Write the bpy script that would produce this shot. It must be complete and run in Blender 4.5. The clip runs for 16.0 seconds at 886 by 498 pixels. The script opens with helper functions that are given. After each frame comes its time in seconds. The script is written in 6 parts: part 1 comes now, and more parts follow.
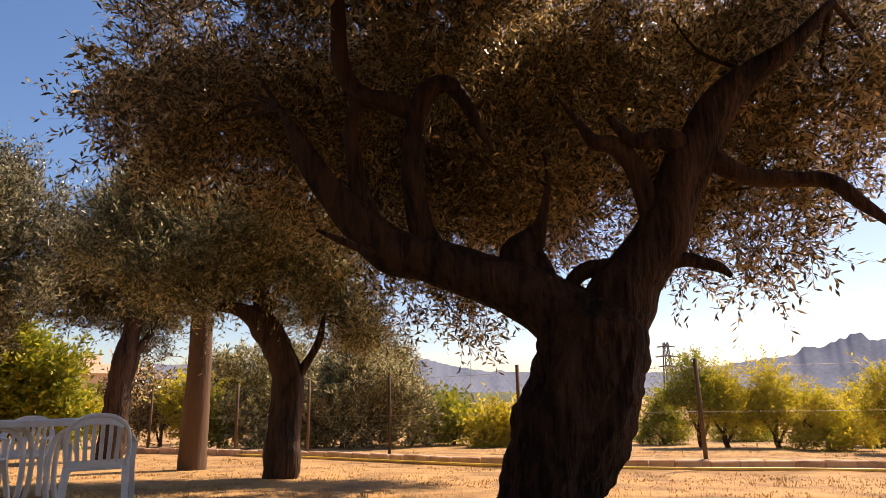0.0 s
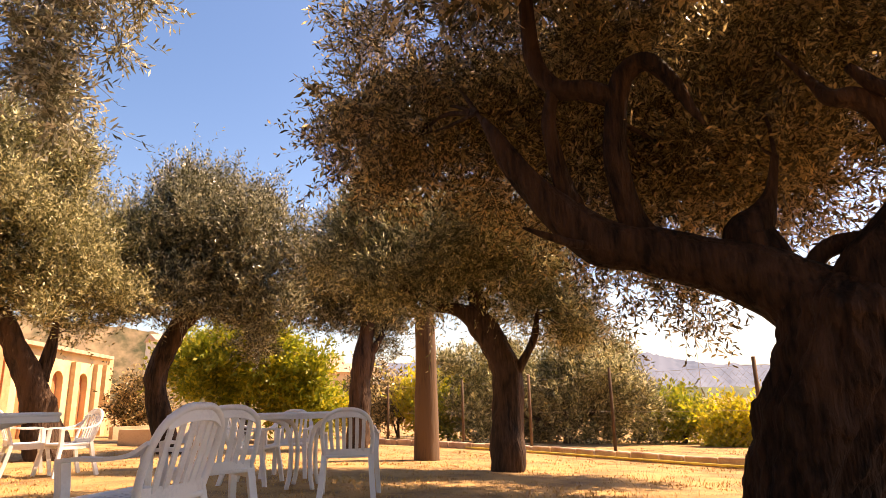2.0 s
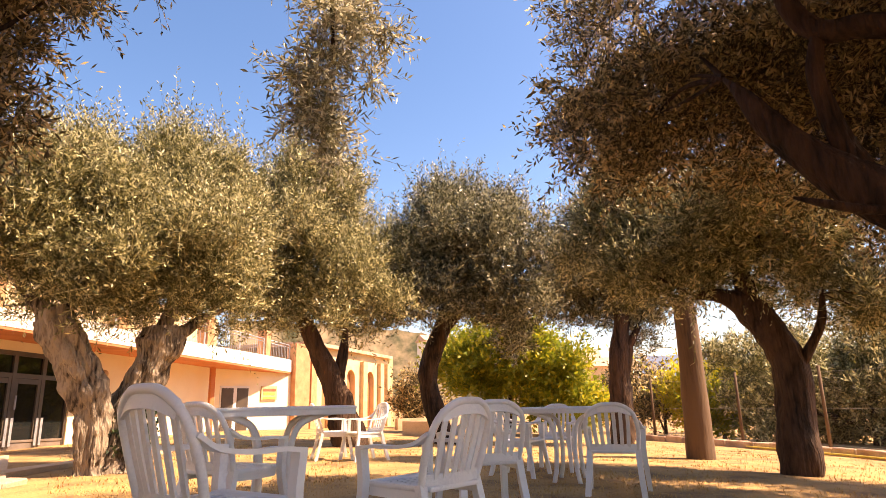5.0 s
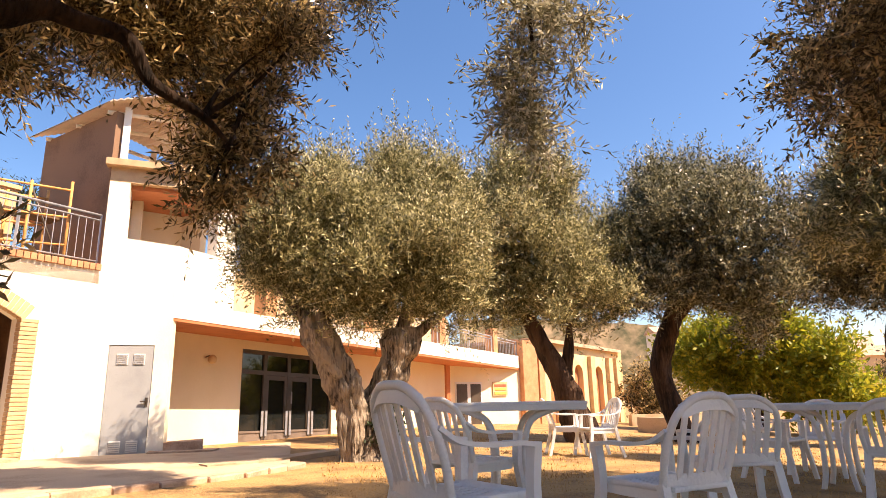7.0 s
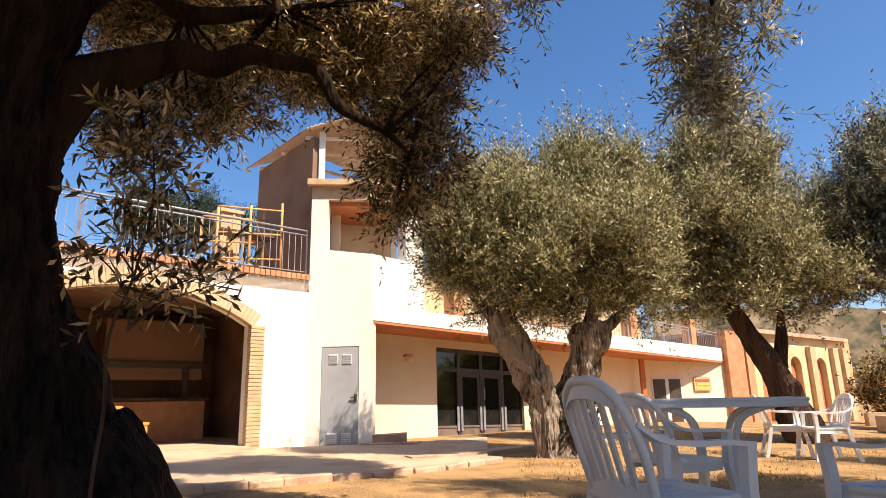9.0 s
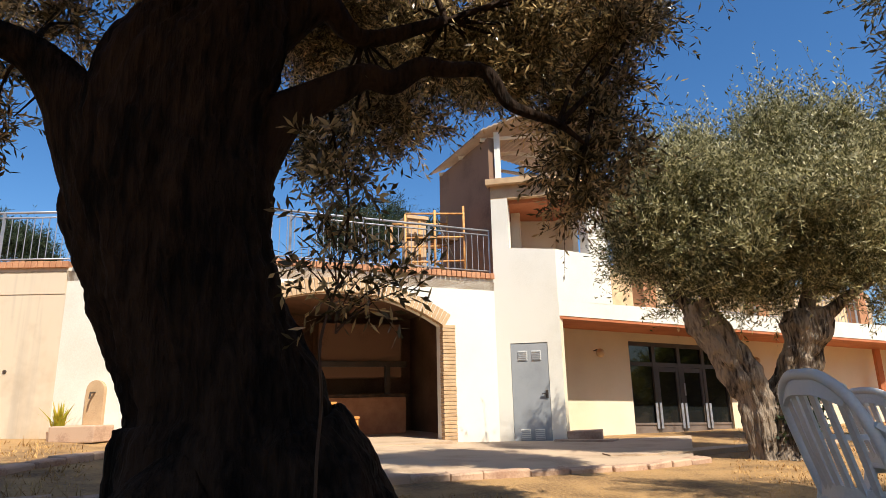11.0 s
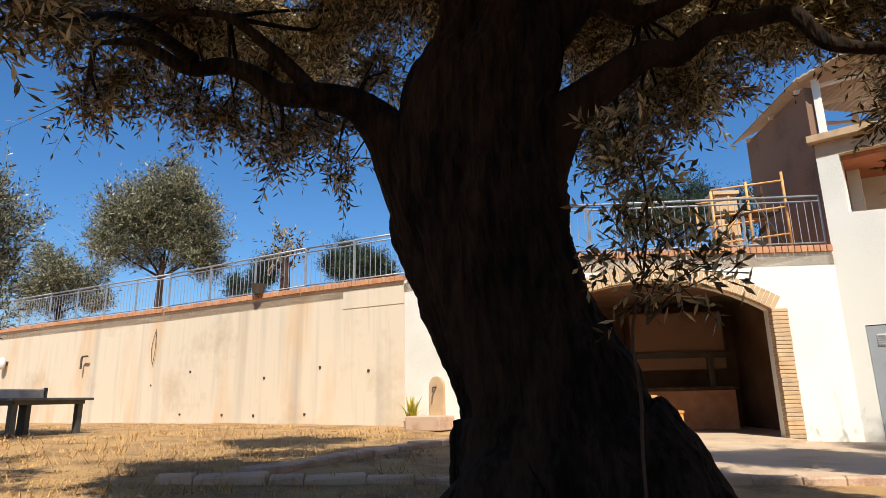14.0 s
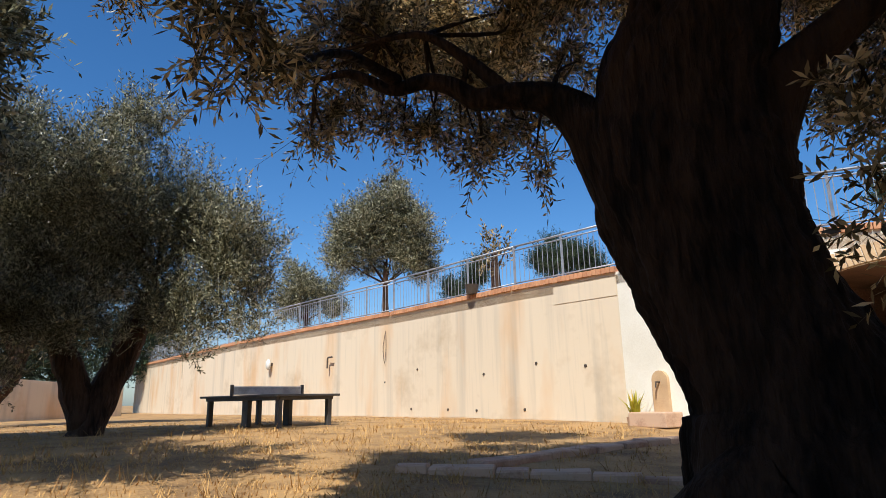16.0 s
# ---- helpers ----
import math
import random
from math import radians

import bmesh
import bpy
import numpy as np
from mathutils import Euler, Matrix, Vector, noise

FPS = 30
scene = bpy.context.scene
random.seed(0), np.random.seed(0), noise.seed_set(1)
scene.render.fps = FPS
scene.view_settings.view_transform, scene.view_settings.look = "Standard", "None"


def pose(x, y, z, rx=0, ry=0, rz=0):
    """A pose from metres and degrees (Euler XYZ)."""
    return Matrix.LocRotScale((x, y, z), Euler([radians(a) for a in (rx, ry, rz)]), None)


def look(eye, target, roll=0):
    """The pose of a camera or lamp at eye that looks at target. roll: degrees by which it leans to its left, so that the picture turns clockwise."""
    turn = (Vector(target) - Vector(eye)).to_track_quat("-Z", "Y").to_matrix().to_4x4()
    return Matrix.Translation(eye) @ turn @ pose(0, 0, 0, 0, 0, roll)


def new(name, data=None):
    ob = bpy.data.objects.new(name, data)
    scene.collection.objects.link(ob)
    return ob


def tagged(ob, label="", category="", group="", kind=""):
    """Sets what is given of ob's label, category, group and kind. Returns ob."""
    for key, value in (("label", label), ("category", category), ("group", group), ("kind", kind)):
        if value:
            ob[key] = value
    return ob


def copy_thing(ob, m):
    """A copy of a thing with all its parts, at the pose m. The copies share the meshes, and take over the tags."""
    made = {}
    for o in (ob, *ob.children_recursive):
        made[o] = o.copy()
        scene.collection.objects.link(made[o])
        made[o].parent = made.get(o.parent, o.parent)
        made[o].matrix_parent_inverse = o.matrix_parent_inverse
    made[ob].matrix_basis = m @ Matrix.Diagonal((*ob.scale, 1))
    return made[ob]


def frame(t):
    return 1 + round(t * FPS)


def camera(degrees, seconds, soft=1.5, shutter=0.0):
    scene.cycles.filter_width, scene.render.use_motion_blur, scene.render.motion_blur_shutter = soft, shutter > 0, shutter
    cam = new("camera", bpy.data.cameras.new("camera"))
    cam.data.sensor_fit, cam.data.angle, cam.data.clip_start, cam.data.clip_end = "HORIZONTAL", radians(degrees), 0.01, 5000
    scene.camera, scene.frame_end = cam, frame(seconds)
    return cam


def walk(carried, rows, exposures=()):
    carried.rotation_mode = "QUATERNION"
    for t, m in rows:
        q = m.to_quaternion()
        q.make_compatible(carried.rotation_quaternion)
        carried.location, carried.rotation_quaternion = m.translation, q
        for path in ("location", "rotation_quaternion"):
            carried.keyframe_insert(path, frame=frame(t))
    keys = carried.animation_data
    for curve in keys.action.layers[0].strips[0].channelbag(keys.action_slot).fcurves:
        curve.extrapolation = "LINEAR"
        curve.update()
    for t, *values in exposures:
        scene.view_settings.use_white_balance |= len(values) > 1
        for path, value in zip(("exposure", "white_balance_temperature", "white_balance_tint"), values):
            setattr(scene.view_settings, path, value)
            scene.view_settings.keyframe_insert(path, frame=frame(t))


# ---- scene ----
cam = camera(71.4, 16.0, soft=0.7)

EYE = 0.88
# seconds and turn (degrees, to the left) of the slowly turning mount
TURN = [(0, 0.0), (0.5, 4.71), (1, 9.32), (1.5, 13.99), (2, 19.68), (2.5, 24.24), (3, 28.18), (3.5, 31.87), (4, 35.67),
        (6.5, 57.09), (7, 63.36), (7.5, 67.79), (8, 72.76), (8.5, 76.71), (11, 97.77), (11.5, 102.25), (12, 106.93),
        (12.5, 111.56), (13, 116.61), (13.5, 121.06), (14, 125.95), (14.5, 130.69), (15, 135.7), (15.5, 140.23), (16, 145.53)]
EXPOSURE = [(0, 0.82, 7600, 25), (1.5, 1.36, 9000, 29), (3.5, 1.74, 8900, 30), (6.5, 1.48, 7700, 24), (8.5, 1.02, 6700, 19), (11, 0.54, 5900, 10), (13, 0.47, 5700, 8), (14.5, 0.46, 5650, 8), (16, 0.38, 5500, 8)]
walk(cam, [(t, pose(0, 0, EYE, 103.7, 0, yaw) @ pose(0, 0, 0, 0, 0, -1.19)) for t, yaw in TURN], EXPOSURE)

# ---- light ----
SUN_TURN, SUN_RISE = -48.0, 51.0


def polar(turn, d, z=0.0):
    a = radians(turn)
    return Vector((-math.sin(a) * d, math.cos(a) * d, z))


def seen(turn, rise, d):
    """A place at a turn to the left and a rise over the eye, d metres off along the ground."""
    return polar(turn, d, EYE + d * math.tan(radians(rise)))


world = bpy.data.worlds.new("sky")
scene.world = world
world.use_nodes = True
wn = world.node_tree.nodes
sky = wn.new("ShaderNodeTexSky")
sky.sky_type, sky.sun_disc = "NISHITA", False
sky.sun_elevation, sky.sun_rotation = radians(SUN_RISE), radians(-SUN_TURN)
sky.air_density, sky.dust_density, sky.ozone_density = 1.0, 0.9, 2.6
rich = wn.new("ShaderNodeHueSaturation")
rich.inputs["Saturation"].default_value = 1.24
world.node_tree.links.new(sky.outputs[0], rich.inputs["Color"])
world.node_tree.links.new(rich.outputs[0], wn["Background"].inputs[0])
wn["Background"].inputs[1].default_value = 0.095
sun = new("sun", bpy.data.lights.new("sun", "SUN"))
sun.data.energy, sun.data.angle, sun.data.color = 5.0, radians(0.55), (1.0, 0.86, 0.66)
sun.matrix_world = look(polar(SUN_TURN, 50, 50 * math.tan(radians(SUN_RISE))), (0, 0, 0))

# ---- materials ----


def material(name, dark, light, scale=3.0, fine=60.0, rough=0.8, bump=0.3, metal=0.0, low=0.35, high=0.65, spread=0.25, far=0.02, stretch=(1, 1, 1), island=False):
    """Two colours mixed by a coarse and a fine noise in metres, with a fine relief."""
    m = bpy.data.materials.new(name)
    m.use_nodes = True
    n, l = m.node_tree.nodes, m.node_tree.links
    b = n["Principled BSDF"]
    geo = n.new("ShaderNodeNewGeometry")
    mp = n.new("ShaderNodeMapping")
    mp.inputs["Scale"].default_value = stretch
    l.new(geo.outputs["Position"], mp.inputs["Vector"])
    coarse, grain = n.new("ShaderNodeTexNoise"), n.new("ShaderNodeTexNoise")
    for t, s in ((coarse, scale), (grain, fine)):
        t.inputs["Scale"].default_value, t.inputs["Detail"].default_value = s, 5
        l.new(mp.outputs[0], t.inputs["Vector"])
    add = n.new("ShaderNodeMath")
    add.operation = "MULTIPLY_ADD"
    add.inputs[1].default_value = spread * 2
    l.new(grain.outputs["Fac"], add.inputs[0])
    l.new(coarse.outputs["Fac"], add.inputs[2])
    off = n.new("ShaderNodeMath")
    off.operation = "SUBTRACT"
    off.inputs[1].default_value = spread
    l.new(add.outputs[0], off.inputs[0])
    last = off
    info = n.new("ShaderNodeObjectInfo")
    rnd = n.new("ShaderNodeMath")
    rnd.operation = "MULTIPLY_ADD"
    rnd.inputs[1].default_value = 0.16
    l.new((geo.outputs["Random Per Island"] if island else info.outputs["Random"]), rnd.inputs[0])
    l.new(last.outputs[0], rnd.inputs[2])
    ramp = n.new("ShaderNodeValToRGB")
    ramp.color_ramp.elements[0].position, ramp.color_ramp.elements[0].color = low, (*dark, 1)
    ramp.color_ramp.elements[1].position, ramp.color_ramp.elements[1].color = high, (*light, 1)
    l.new(rnd.outputs[0], ramp.inputs[0])
    l.new(ramp.outputs[0], b.inputs["Base Color"])
    b.inputs["Roughness"].default_value, b.inputs["Metallic"].default_value = rough, metal
    if bump:
        bp = n.new("ShaderNodeBump")
        bp.inputs["Strength"].default_value, bp.inputs["Distance"].default_value = bump, far
        l.new(add.outputs[0], bp.inputs["Height"])
        l.new(bp.outputs[0], b.inputs["Normal"])
    return m


def leaf_material(name, dark, light, through_part=0.35, rough=0.45):
    m = bpy.data.materials.new(name)
    m.use_nodes = True
    n, l = m.node_tree.nodes, m.node_tree.links
    b = n["Principled BSDF"]
    geo = n.new("ShaderNodeNewGeometry")
    ramp = n.new("ShaderNodeValToRGB")
    ramp.color_ramp.elements[0].color, ramp.color_ramp.elements[1].color = (*dark, 1), (*light, 1)
    ramp.color_ramp.elements[0].position = 0.38
    l.new(geo.outputs["Random Per Island"], ramp.inputs[0])
    l.new(ramp.outputs[0], b.inputs["Base Color"])
    b.inputs["Roughness"].default_value = rough
    tl = n.new("ShaderNodeBsdfTranslucent")
    l.new(ramp.outputs[0], tl.inputs[0])
    mix = n.new("ShaderNodeMixShader")
    mix.inputs[0].default_value = through_part
    l.new(b.outputs[0], mix.inputs[1])
    l.new(tl.outputs[0], mix.inputs[2])
    l.new(mix.outputs[0], n["Material Output"].inputs[0])
    return m


M_ground = material("dry_grass_soil", (0.11, 0.06, 0.026), (0.42, 0.255, 0.10), 1.6, 28, 0.95, 0.9, far=0.05, low=0.3, high=0.7)
M_straw = material("straw", (0.30, 0.16, 0.05), (0.58, 0.36, 0.13), 2, 30, 0.9, 0, island=True)
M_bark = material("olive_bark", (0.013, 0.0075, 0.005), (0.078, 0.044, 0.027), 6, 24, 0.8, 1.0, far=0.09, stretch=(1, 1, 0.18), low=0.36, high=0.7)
# same bark, darker: shade under the great crown is put into the colour
M_bark_dark = material("shaded_olive_bark", (0.008, 0.0045, 0.003), (0.05, 0.027, 0.017), 6, 24, 0.8, 1.0, far=0.09, stretch=(1, 1, 0.18), low=0.36, high=0.7)
# darkest copy: deep shade on the leaning trunk is put into the bark colour
M_bark_black = material("deep_shade_olive_bark", (0.004, 0.0028, 0.002), (0.032, 0.019, 0.012), 6, 24, 0.85, 1.0, far=0.09, stretch=(1, 1, 0.18), low=0.36, high=0.7)
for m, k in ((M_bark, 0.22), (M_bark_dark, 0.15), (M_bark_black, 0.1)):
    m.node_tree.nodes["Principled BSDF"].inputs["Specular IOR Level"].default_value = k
M_bark_pale = material("pale_olive_bark", (0.03, 0.02, 0.013), (0.34, 0.27, 0.2), 7, 30, 0.95, 1.0, far=0.08, stretch=(1, 1, 0.16), low=0.4, high=0.66, spread=0.35)
# grey leaf, duller than the row's: less sun on the crown is put in
M_leaf_mid = leaf_material("grey_shaded_olive_leaf", (0.062, 0.06, 0.026), (0.50, 0.475, 0.30), 0.3, 0.34)
# warm brown tone: how backlit and shaded crowns look is put into it
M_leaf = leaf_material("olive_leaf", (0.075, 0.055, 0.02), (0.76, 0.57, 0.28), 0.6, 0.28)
M_leaf_hang = leaf_material("hanging_olive_leaf", (0.17, 0.16, 0.09), (0.72, 0.69, 0.54), 0.45, 0.3)
# brighter copy: sun on the row's crowns is put into the leaf colour
M_leaf_sun = leaf_material("sunlit_olive_leaf", (0.11, 0.105, 0.035), (0.74, 0.68, 0.38), 0.38)
M_leaf_green = leaf_material("fresh_leaf", (0.19, 0.23, 0.02), (0.48, 0.42, 0.04), 0.5, 0.5)
M_leaf_yellow = leaf_material("yellowing_leaf", (0.40, 0.37, 0.025), (0.66, 0.51, 0.05), 0.58, 0.5)
M_leaf_pine = leaf_material("pine_needles", (0.015, 0.03, 0.012), (0.06, 0.085, 0.03), 0.15, 0.6)
M_white = material("white_render", (0.70, 0.66, 0.56), (0.82, 0.79, 0.70), 0.8, 45, 0.9, 0.15, low=0.25, high=0.6)
M_cream = material("cream_render", (0.70, 0.60, 0.41), (0.80, 0.71, 0.53), 0.8, 45, 0.9, 0.15, low=0.25, high=0.65)
M_concrete = material("cast_concrete", (0.41, 0.30, 0.18), (0.67, 0.565, 0.42), 0.5, 5.0, 0.92, 0.1, low=0.22, high=0.55, spread=0.12)


def add_runs(m):
    """Rain runs and rust down a cast wall: narrow along it, long in height."""
    n, l = m.node_tree.nodes, m.node_tree.links
    geo, b = n.new("ShaderNodeNewGeometry"), n["Principled BSDF"]
    last = b.inputs["Base Color"].links[0].from_socket
    for size, low, high, colour, amount, stretch in ((2.4, 0.52, 0.78, (0.30, 0.27, 0.23, 1), 0.55, 0.05), (0.9, 0.52, 0.7, (0.60, 0.35, 0.15, 1), 0.6, 0.3), (14.0, 0.55, 0.8, (0.36, 0.32, 0.27, 1), 0.3, 0.04)):
        mp, tx, rp, mx = n.new("ShaderNodeMapping"), n.new("ShaderNodeTexNoise"), n.new("ShaderNodeMapRange"), n.new("ShaderNodeMix")
        mp.inputs["Scale"].default_value = (1, 1, stretch)
        tx.inputs["Scale"].default_value, tx.inputs["Detail"].default_value = size, 4
        rp.inputs["From Min"].default_value, rp.inputs["From Max"].default_value, rp.inputs["To Max"].default_value = low, high, amount
        mx.data_type = "RGBA"
        l.new(geo.outputs["Position"], mp.inputs["Vector"])
        l.new(mp.outputs[0], tx.inputs["Vector"])
        l.new(tx.outputs["Fac"], rp.inputs["Value"])
        l.new(rp.outputs[0], mx.inputs["Factor"])
        l.new(last, mx.inputs[6])
        mx.inputs[7].default_value = colour
        last = mx.outputs[2]
    l.new(last, b.inputs["Base Color"])


add_runs(M_concrete)
M_sand = material("sandy_stone_render", (0.52, 0.36, 0.17), (0.72, 0.54, 0.30), 1.5, 45, 0.9, 0.3, low=0.25, high=0.65)
M_brick = material("brick", (0.36, 0.15, 0.07), (0.62, 0.33, 0.17), 4, 60, 0.9, 0.4, low=0.2, high=0.9)
M_brick_pale = material("sandy_brick", (0.44, 0.28, 0.15), (0.66, 0.48, 0.28), 4, 60, 0.9, 0.4, low=0.2, high=0.9)
M_mortar = material("mortar", (0.45, 0.38, 0.28), (0.6, 0.52, 0.4), 8, 80, 0.95, 0.3)
M_soffit = material("rust_painted_soffit", (0.40, 0.13, 0.05), (0.52, 0.19, 0.08), 2, 40, 0.8, 0.1)
M_rail = material("galvanised_steel", (0.24, 0.25, 0.27), (0.38, 0.39, 0.42), 6, 60, 0.5, 0.05, metal=0.4)
M_rust = material("rusty_scaffold_paint", (0.42, 0.17, 0.05), (0.7, 0.38, 0.12), 7, 60, 0.7, 0.2)
M_door = material("grey_painted_steel", (0.27, 0.29, 0.31), (0.36, 0.38, 0.40), 2, 60, 0.5, 0.05)
M_louvre = material("white_louvre", (0.6, 0.6, 0.58), (0.7, 0.7, 0.68), 3, 60, 0.6, 0)
M_dark = material("dark_aluminium", (0.045, 0.033, 0.025), (0.075, 0.058, 0.045), 3, 50, 0.4, 0.05)
M_plastic = material("white_plastic", (0.62, 0.62, 0.63), (0.76, 0.76, 0.75), 4, 70, 0.42, 0.05, low=0.3, high=0.6)
# weathered wood, darkened further: shade on the thick post is put in
M_wood = material("weathered_shaded_wood", (0.045, 0.025, 0.013), (0.12, 0.07, 0.038), 5, 30, 0.9, 0.7, stretch=(1, 1, 0.12))
M_orange = material("varnished_pine", (0.5, 0.2, 0.04), (0.65, 0.3, 0.07), 5, 40, 0.5, 0.1)
M_tt = material("dark_table_board", (0.03, 0.03, 0.035), (0.07, 0.065, 0.06), 3, 40, 0.6, 0.05)
M_pave = material("earthen_paving", (0.34, 0.235, 0.145), (0.53, 0.40, 0.27), 1.4, 40, 0.92, 0.4)
M_kerb = material("terracotta_kerb", (0.34, 0.2, 0.13), (0.55, 0.38, 0.26), 3, 40, 0.9, 0.3)
# brown plaster darkened: the shade inside the room is put into the colour
M_interior = material("shaded_brown_plaster", (0.11, 0.058, 0.034), (0.23, 0.135, 0.082), 1, 30, 0.9, 0.2)
M_corr = material("corrugated_sheet", (0.42, 0.34, 0.27), (0.6, 0.5, 0.4), 2, 40, 0.6, 0.1)
# the blue of distant haze is put into the mountain's own colour
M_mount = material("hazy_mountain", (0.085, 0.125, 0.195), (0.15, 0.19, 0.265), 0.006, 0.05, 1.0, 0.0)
M_hill = material("wooded_hill", (0.05, 0.07, 0.045), (0.10, 0.12, 0.075), 0.02, 0.3, 1.0, 0.0)
M_hose = material("yellow_hose", (0.55, 0.42, 0.05), (0.7, 0.55, 0.1), 5, 40, 0.5, 0)
M_glass = bpy.data.materials.new("window_glass")
M_glass.use_nodes = True
gb = M_glass.node_tree.nodes["Principled BSDF"]
gb.inputs["Base Color"].default_value, gb.inputs["Roughness"].default_value = (0.012, 0.014, 0.014, 1), 0.04

# ---- mesh helpers ----


def part(name, bm, mat, parent=None, label="", smooth=False):
    me = bpy.data.meshes.new(name)
    if isinstance(bm, bmesh.types.BMesh):
        bmesh.ops.recalc_face_normals(bm, faces=bm.faces)
        bm.to_mesh(me)
        bm.free()
    else:
        me.from_pydata(*bm)
    me.materials.append(mat)
    if smooth:
        me.shade_smooth()
    ob = new(name, me)
    ob.parent = parent
    return tagged(ob, label)


def thing(name, place, label, category, group="", kind=""):
    ob = new(name)
    ob.empty_display_size = 0.1
    ob.matrix_world = place if isinstance(place, Matrix) else Matrix.Translation(place)
    return tagged(ob, label, category, group, kind)


def box(bm, c, s, m=None, bevel=0.0):
    mat = (m or Matrix()) @ Matrix.Translation(c) @ Matrix.Diagonal((*s, 1))
    made = bmesh.ops.create_cube(bm, size=1, matrix=mat)
    if bevel:
        edges = list({e for v in made["verts"] for e in v.link_edges})
        bmesh.ops.bevel(bm, geom=edges, offset=bevel, segments=2, affect="EDGES", profile=0.6)
    return bm


def smooth_line(pts, step=6):
    """A curve through the points (any tuples of equal length)."""
    out, p = [], [np.array(q, float) for q in pts]
    p = [2 * p[0] - p[1], *p, 2 * p[-1] - p[-2]]
    for i in range(1, len(p) - 2):
        a, b, c, d = p[i - 1:i + 3]
        for k in range(step):
            t = k / step
            out.append(0.5 * (2 * b + (c - a) * t + (2 * a - 5 * b + 4 * c - d) * t * t + (3 * b - a - 3 * c + d) * t ** 3))
    return out + [p[-2]]


def tube(bm, pts, seg=8, rough=0.0, ridges=0.0, seed=0.0, caps=True):
    """A round sweep along pts of (x, y, z, radius); rough and ridges wear its skin as a share of the radius."""
    rings, up, far = [], Vector((0.31, 0.17, 0.93)), 0.0
    P = [Vector(p[:3]) for p in pts]
    for i, p in enumerate(P):
        far += (p - P[max(i - 1, 0)]).length
        way = (P[min(i + 1, len(P) - 1)] - P[max(i - 1, 0)]).normalized()
        side = way.cross(up)
        if side.length < 0.1:
            side = way.cross(Vector((1, 0, 0)))
        side.normalize()
        up = side.cross(way).normalized()
        ring = []
        for k in range(seg):
            a = 2 * math.pi * k / seg
            out = side * math.cos(a) + up * math.sin(a)
            r = pts[i][3]
            if rough:
                q = p + out * r
                c, s = math.cos(a), math.sin(a)
                r *= 1 + rough * noise.noise(q * 2.2 + Vector((seed, 0, 0))) + ridges * noise.noise(Vector((c * 2.6 + seed, s * 2.6, far * 0.7)))
                r *= 1 + rough * 0.5 * noise.noise(q * 7 + Vector((0, seed, 0)))
                if seg > 40:
                    # long twisting cords of bark with cracks between them
                    b = a + 0.35 * far
                    c, s = math.cos(b), math.sin(b)
                    r *= 1 + 0.06 * noise.noise(Vector((c * 3.2 + seed, s * 3.2, far * 0.8)))
                    r += 0.018 - 0.07 * abs(noise.noise(Vector((c * 5 + seed, s * 5, far * 0.9 + 0.6 * noise.noise(q * 3))))) - 0.03 * abs(noise.noise(Vector((c * 13, s * 13 + seed, far * 2.2)))) + 0.012 * noise.noise(q * 16)
            ring.append(bm.verts.new(p + out * r))
        rings.append(ring)
    for a, b in zip(rings, rings[1:]):
        for k in range(seg):
            bm.faces.new((a[k], a[(k + 1) % seg], b[(k + 1) % seg], b[k]))
    if caps:
        bm.faces.new(rings[0][::-1])
        bm.faces.new(rings[-1])
    return bm


def slab(bm, p0, p1, outline, thick, back=0.0):
    """A flat piece over the plan line p0 to p1: outline of (metres along, height), thick towards the side away from the table."""
    p0, p1 = Vector((*p0[:2], 0)), Vector((*p1[:2], 0))
    u = (p1 - p0).normalized()
    n = Vector((-u.y, u.x, 0))
    if n.dot(p0 + u * 0.5 * (p1 - p0).length) < 0:
        n = -n
    rows = [[bm.verts.new(p0 + u * s + Vector((0, 0, z)) + n * o) for s, z in outline] for o in (back, back + thick)]
    bm.faces.new(rows[0])
    bm.faces.new(rows[1][::-1])
    k = len(outline)
    for i in range(k):
        bm.faces.new((rows[0][i], rows[1][i], rows[1][(i + 1) % k], rows[0][(i + 1) % k]))
    return bm


def quad(s0, s1, b0, t0, b1=None, t1=None):
    return [(s0, b0), (s1, b0 if b1 is None else b1), (s1, t0 if t1 is None else t1), (s0, t0)]


def ground_z(x, y):
    """Height of the garden, which falls gently to the fence and rises to the retaining wall."""
    fall = (0.94 * y + 0.35 * x - 3.5) / 1.5
    low = 0.0825 * (fall if fall > 30 else math.log1p(math.exp(max(-30, fall))))
    low = 1.6 * (1 - math.exp(-low / 1.6)) + 0.004 * min(low, 60)
    return 0.42 / (1 + math.exp(max(-30, min(30, (y + 5.5) / 1.6)))) - low

# ---- ground and distance ----


def sheet_ground():
    radii = [0, 1, 2, 3, 4, 5, 6, 7, 8, 9, 10, 11, 12, 13, 14, 16, 18, 20, 23, 26, 30, 36, 45, 60, 90, 150, 300, 700, 1800, 4500]
    bm, rings, n = bmesh.new(), [], 120
    for r in radii[1:]:
        rings.append([bm.verts.new(polar(360 * k / n, r, 0)) for k in range(n)])
    for ring in rings:
        for v in ring:
            v.co.z = ground_z(v.co.x, v.co.y) + 0.03 * noise.noise(v.co * 0.7)
    mid = bm.verts.new((0, 0, ground_z(0, 0)))
    for k in range(n):
        bm.faces.new((mid, rings[0][k], rings[0][(k + 1) % n]))
    for a, b in zip(rings, rings[1:]):
        for k in range(n):
            bm.faces.new((a[k], b[k], b[(k + 1) % n], a[(k + 1) % n]))
    return tagged(part("ground", bm, M_ground, smooth=True), "sunlit ground of dry yellow grass and bare soil", "ground", kind="structure")


sheet_ground()


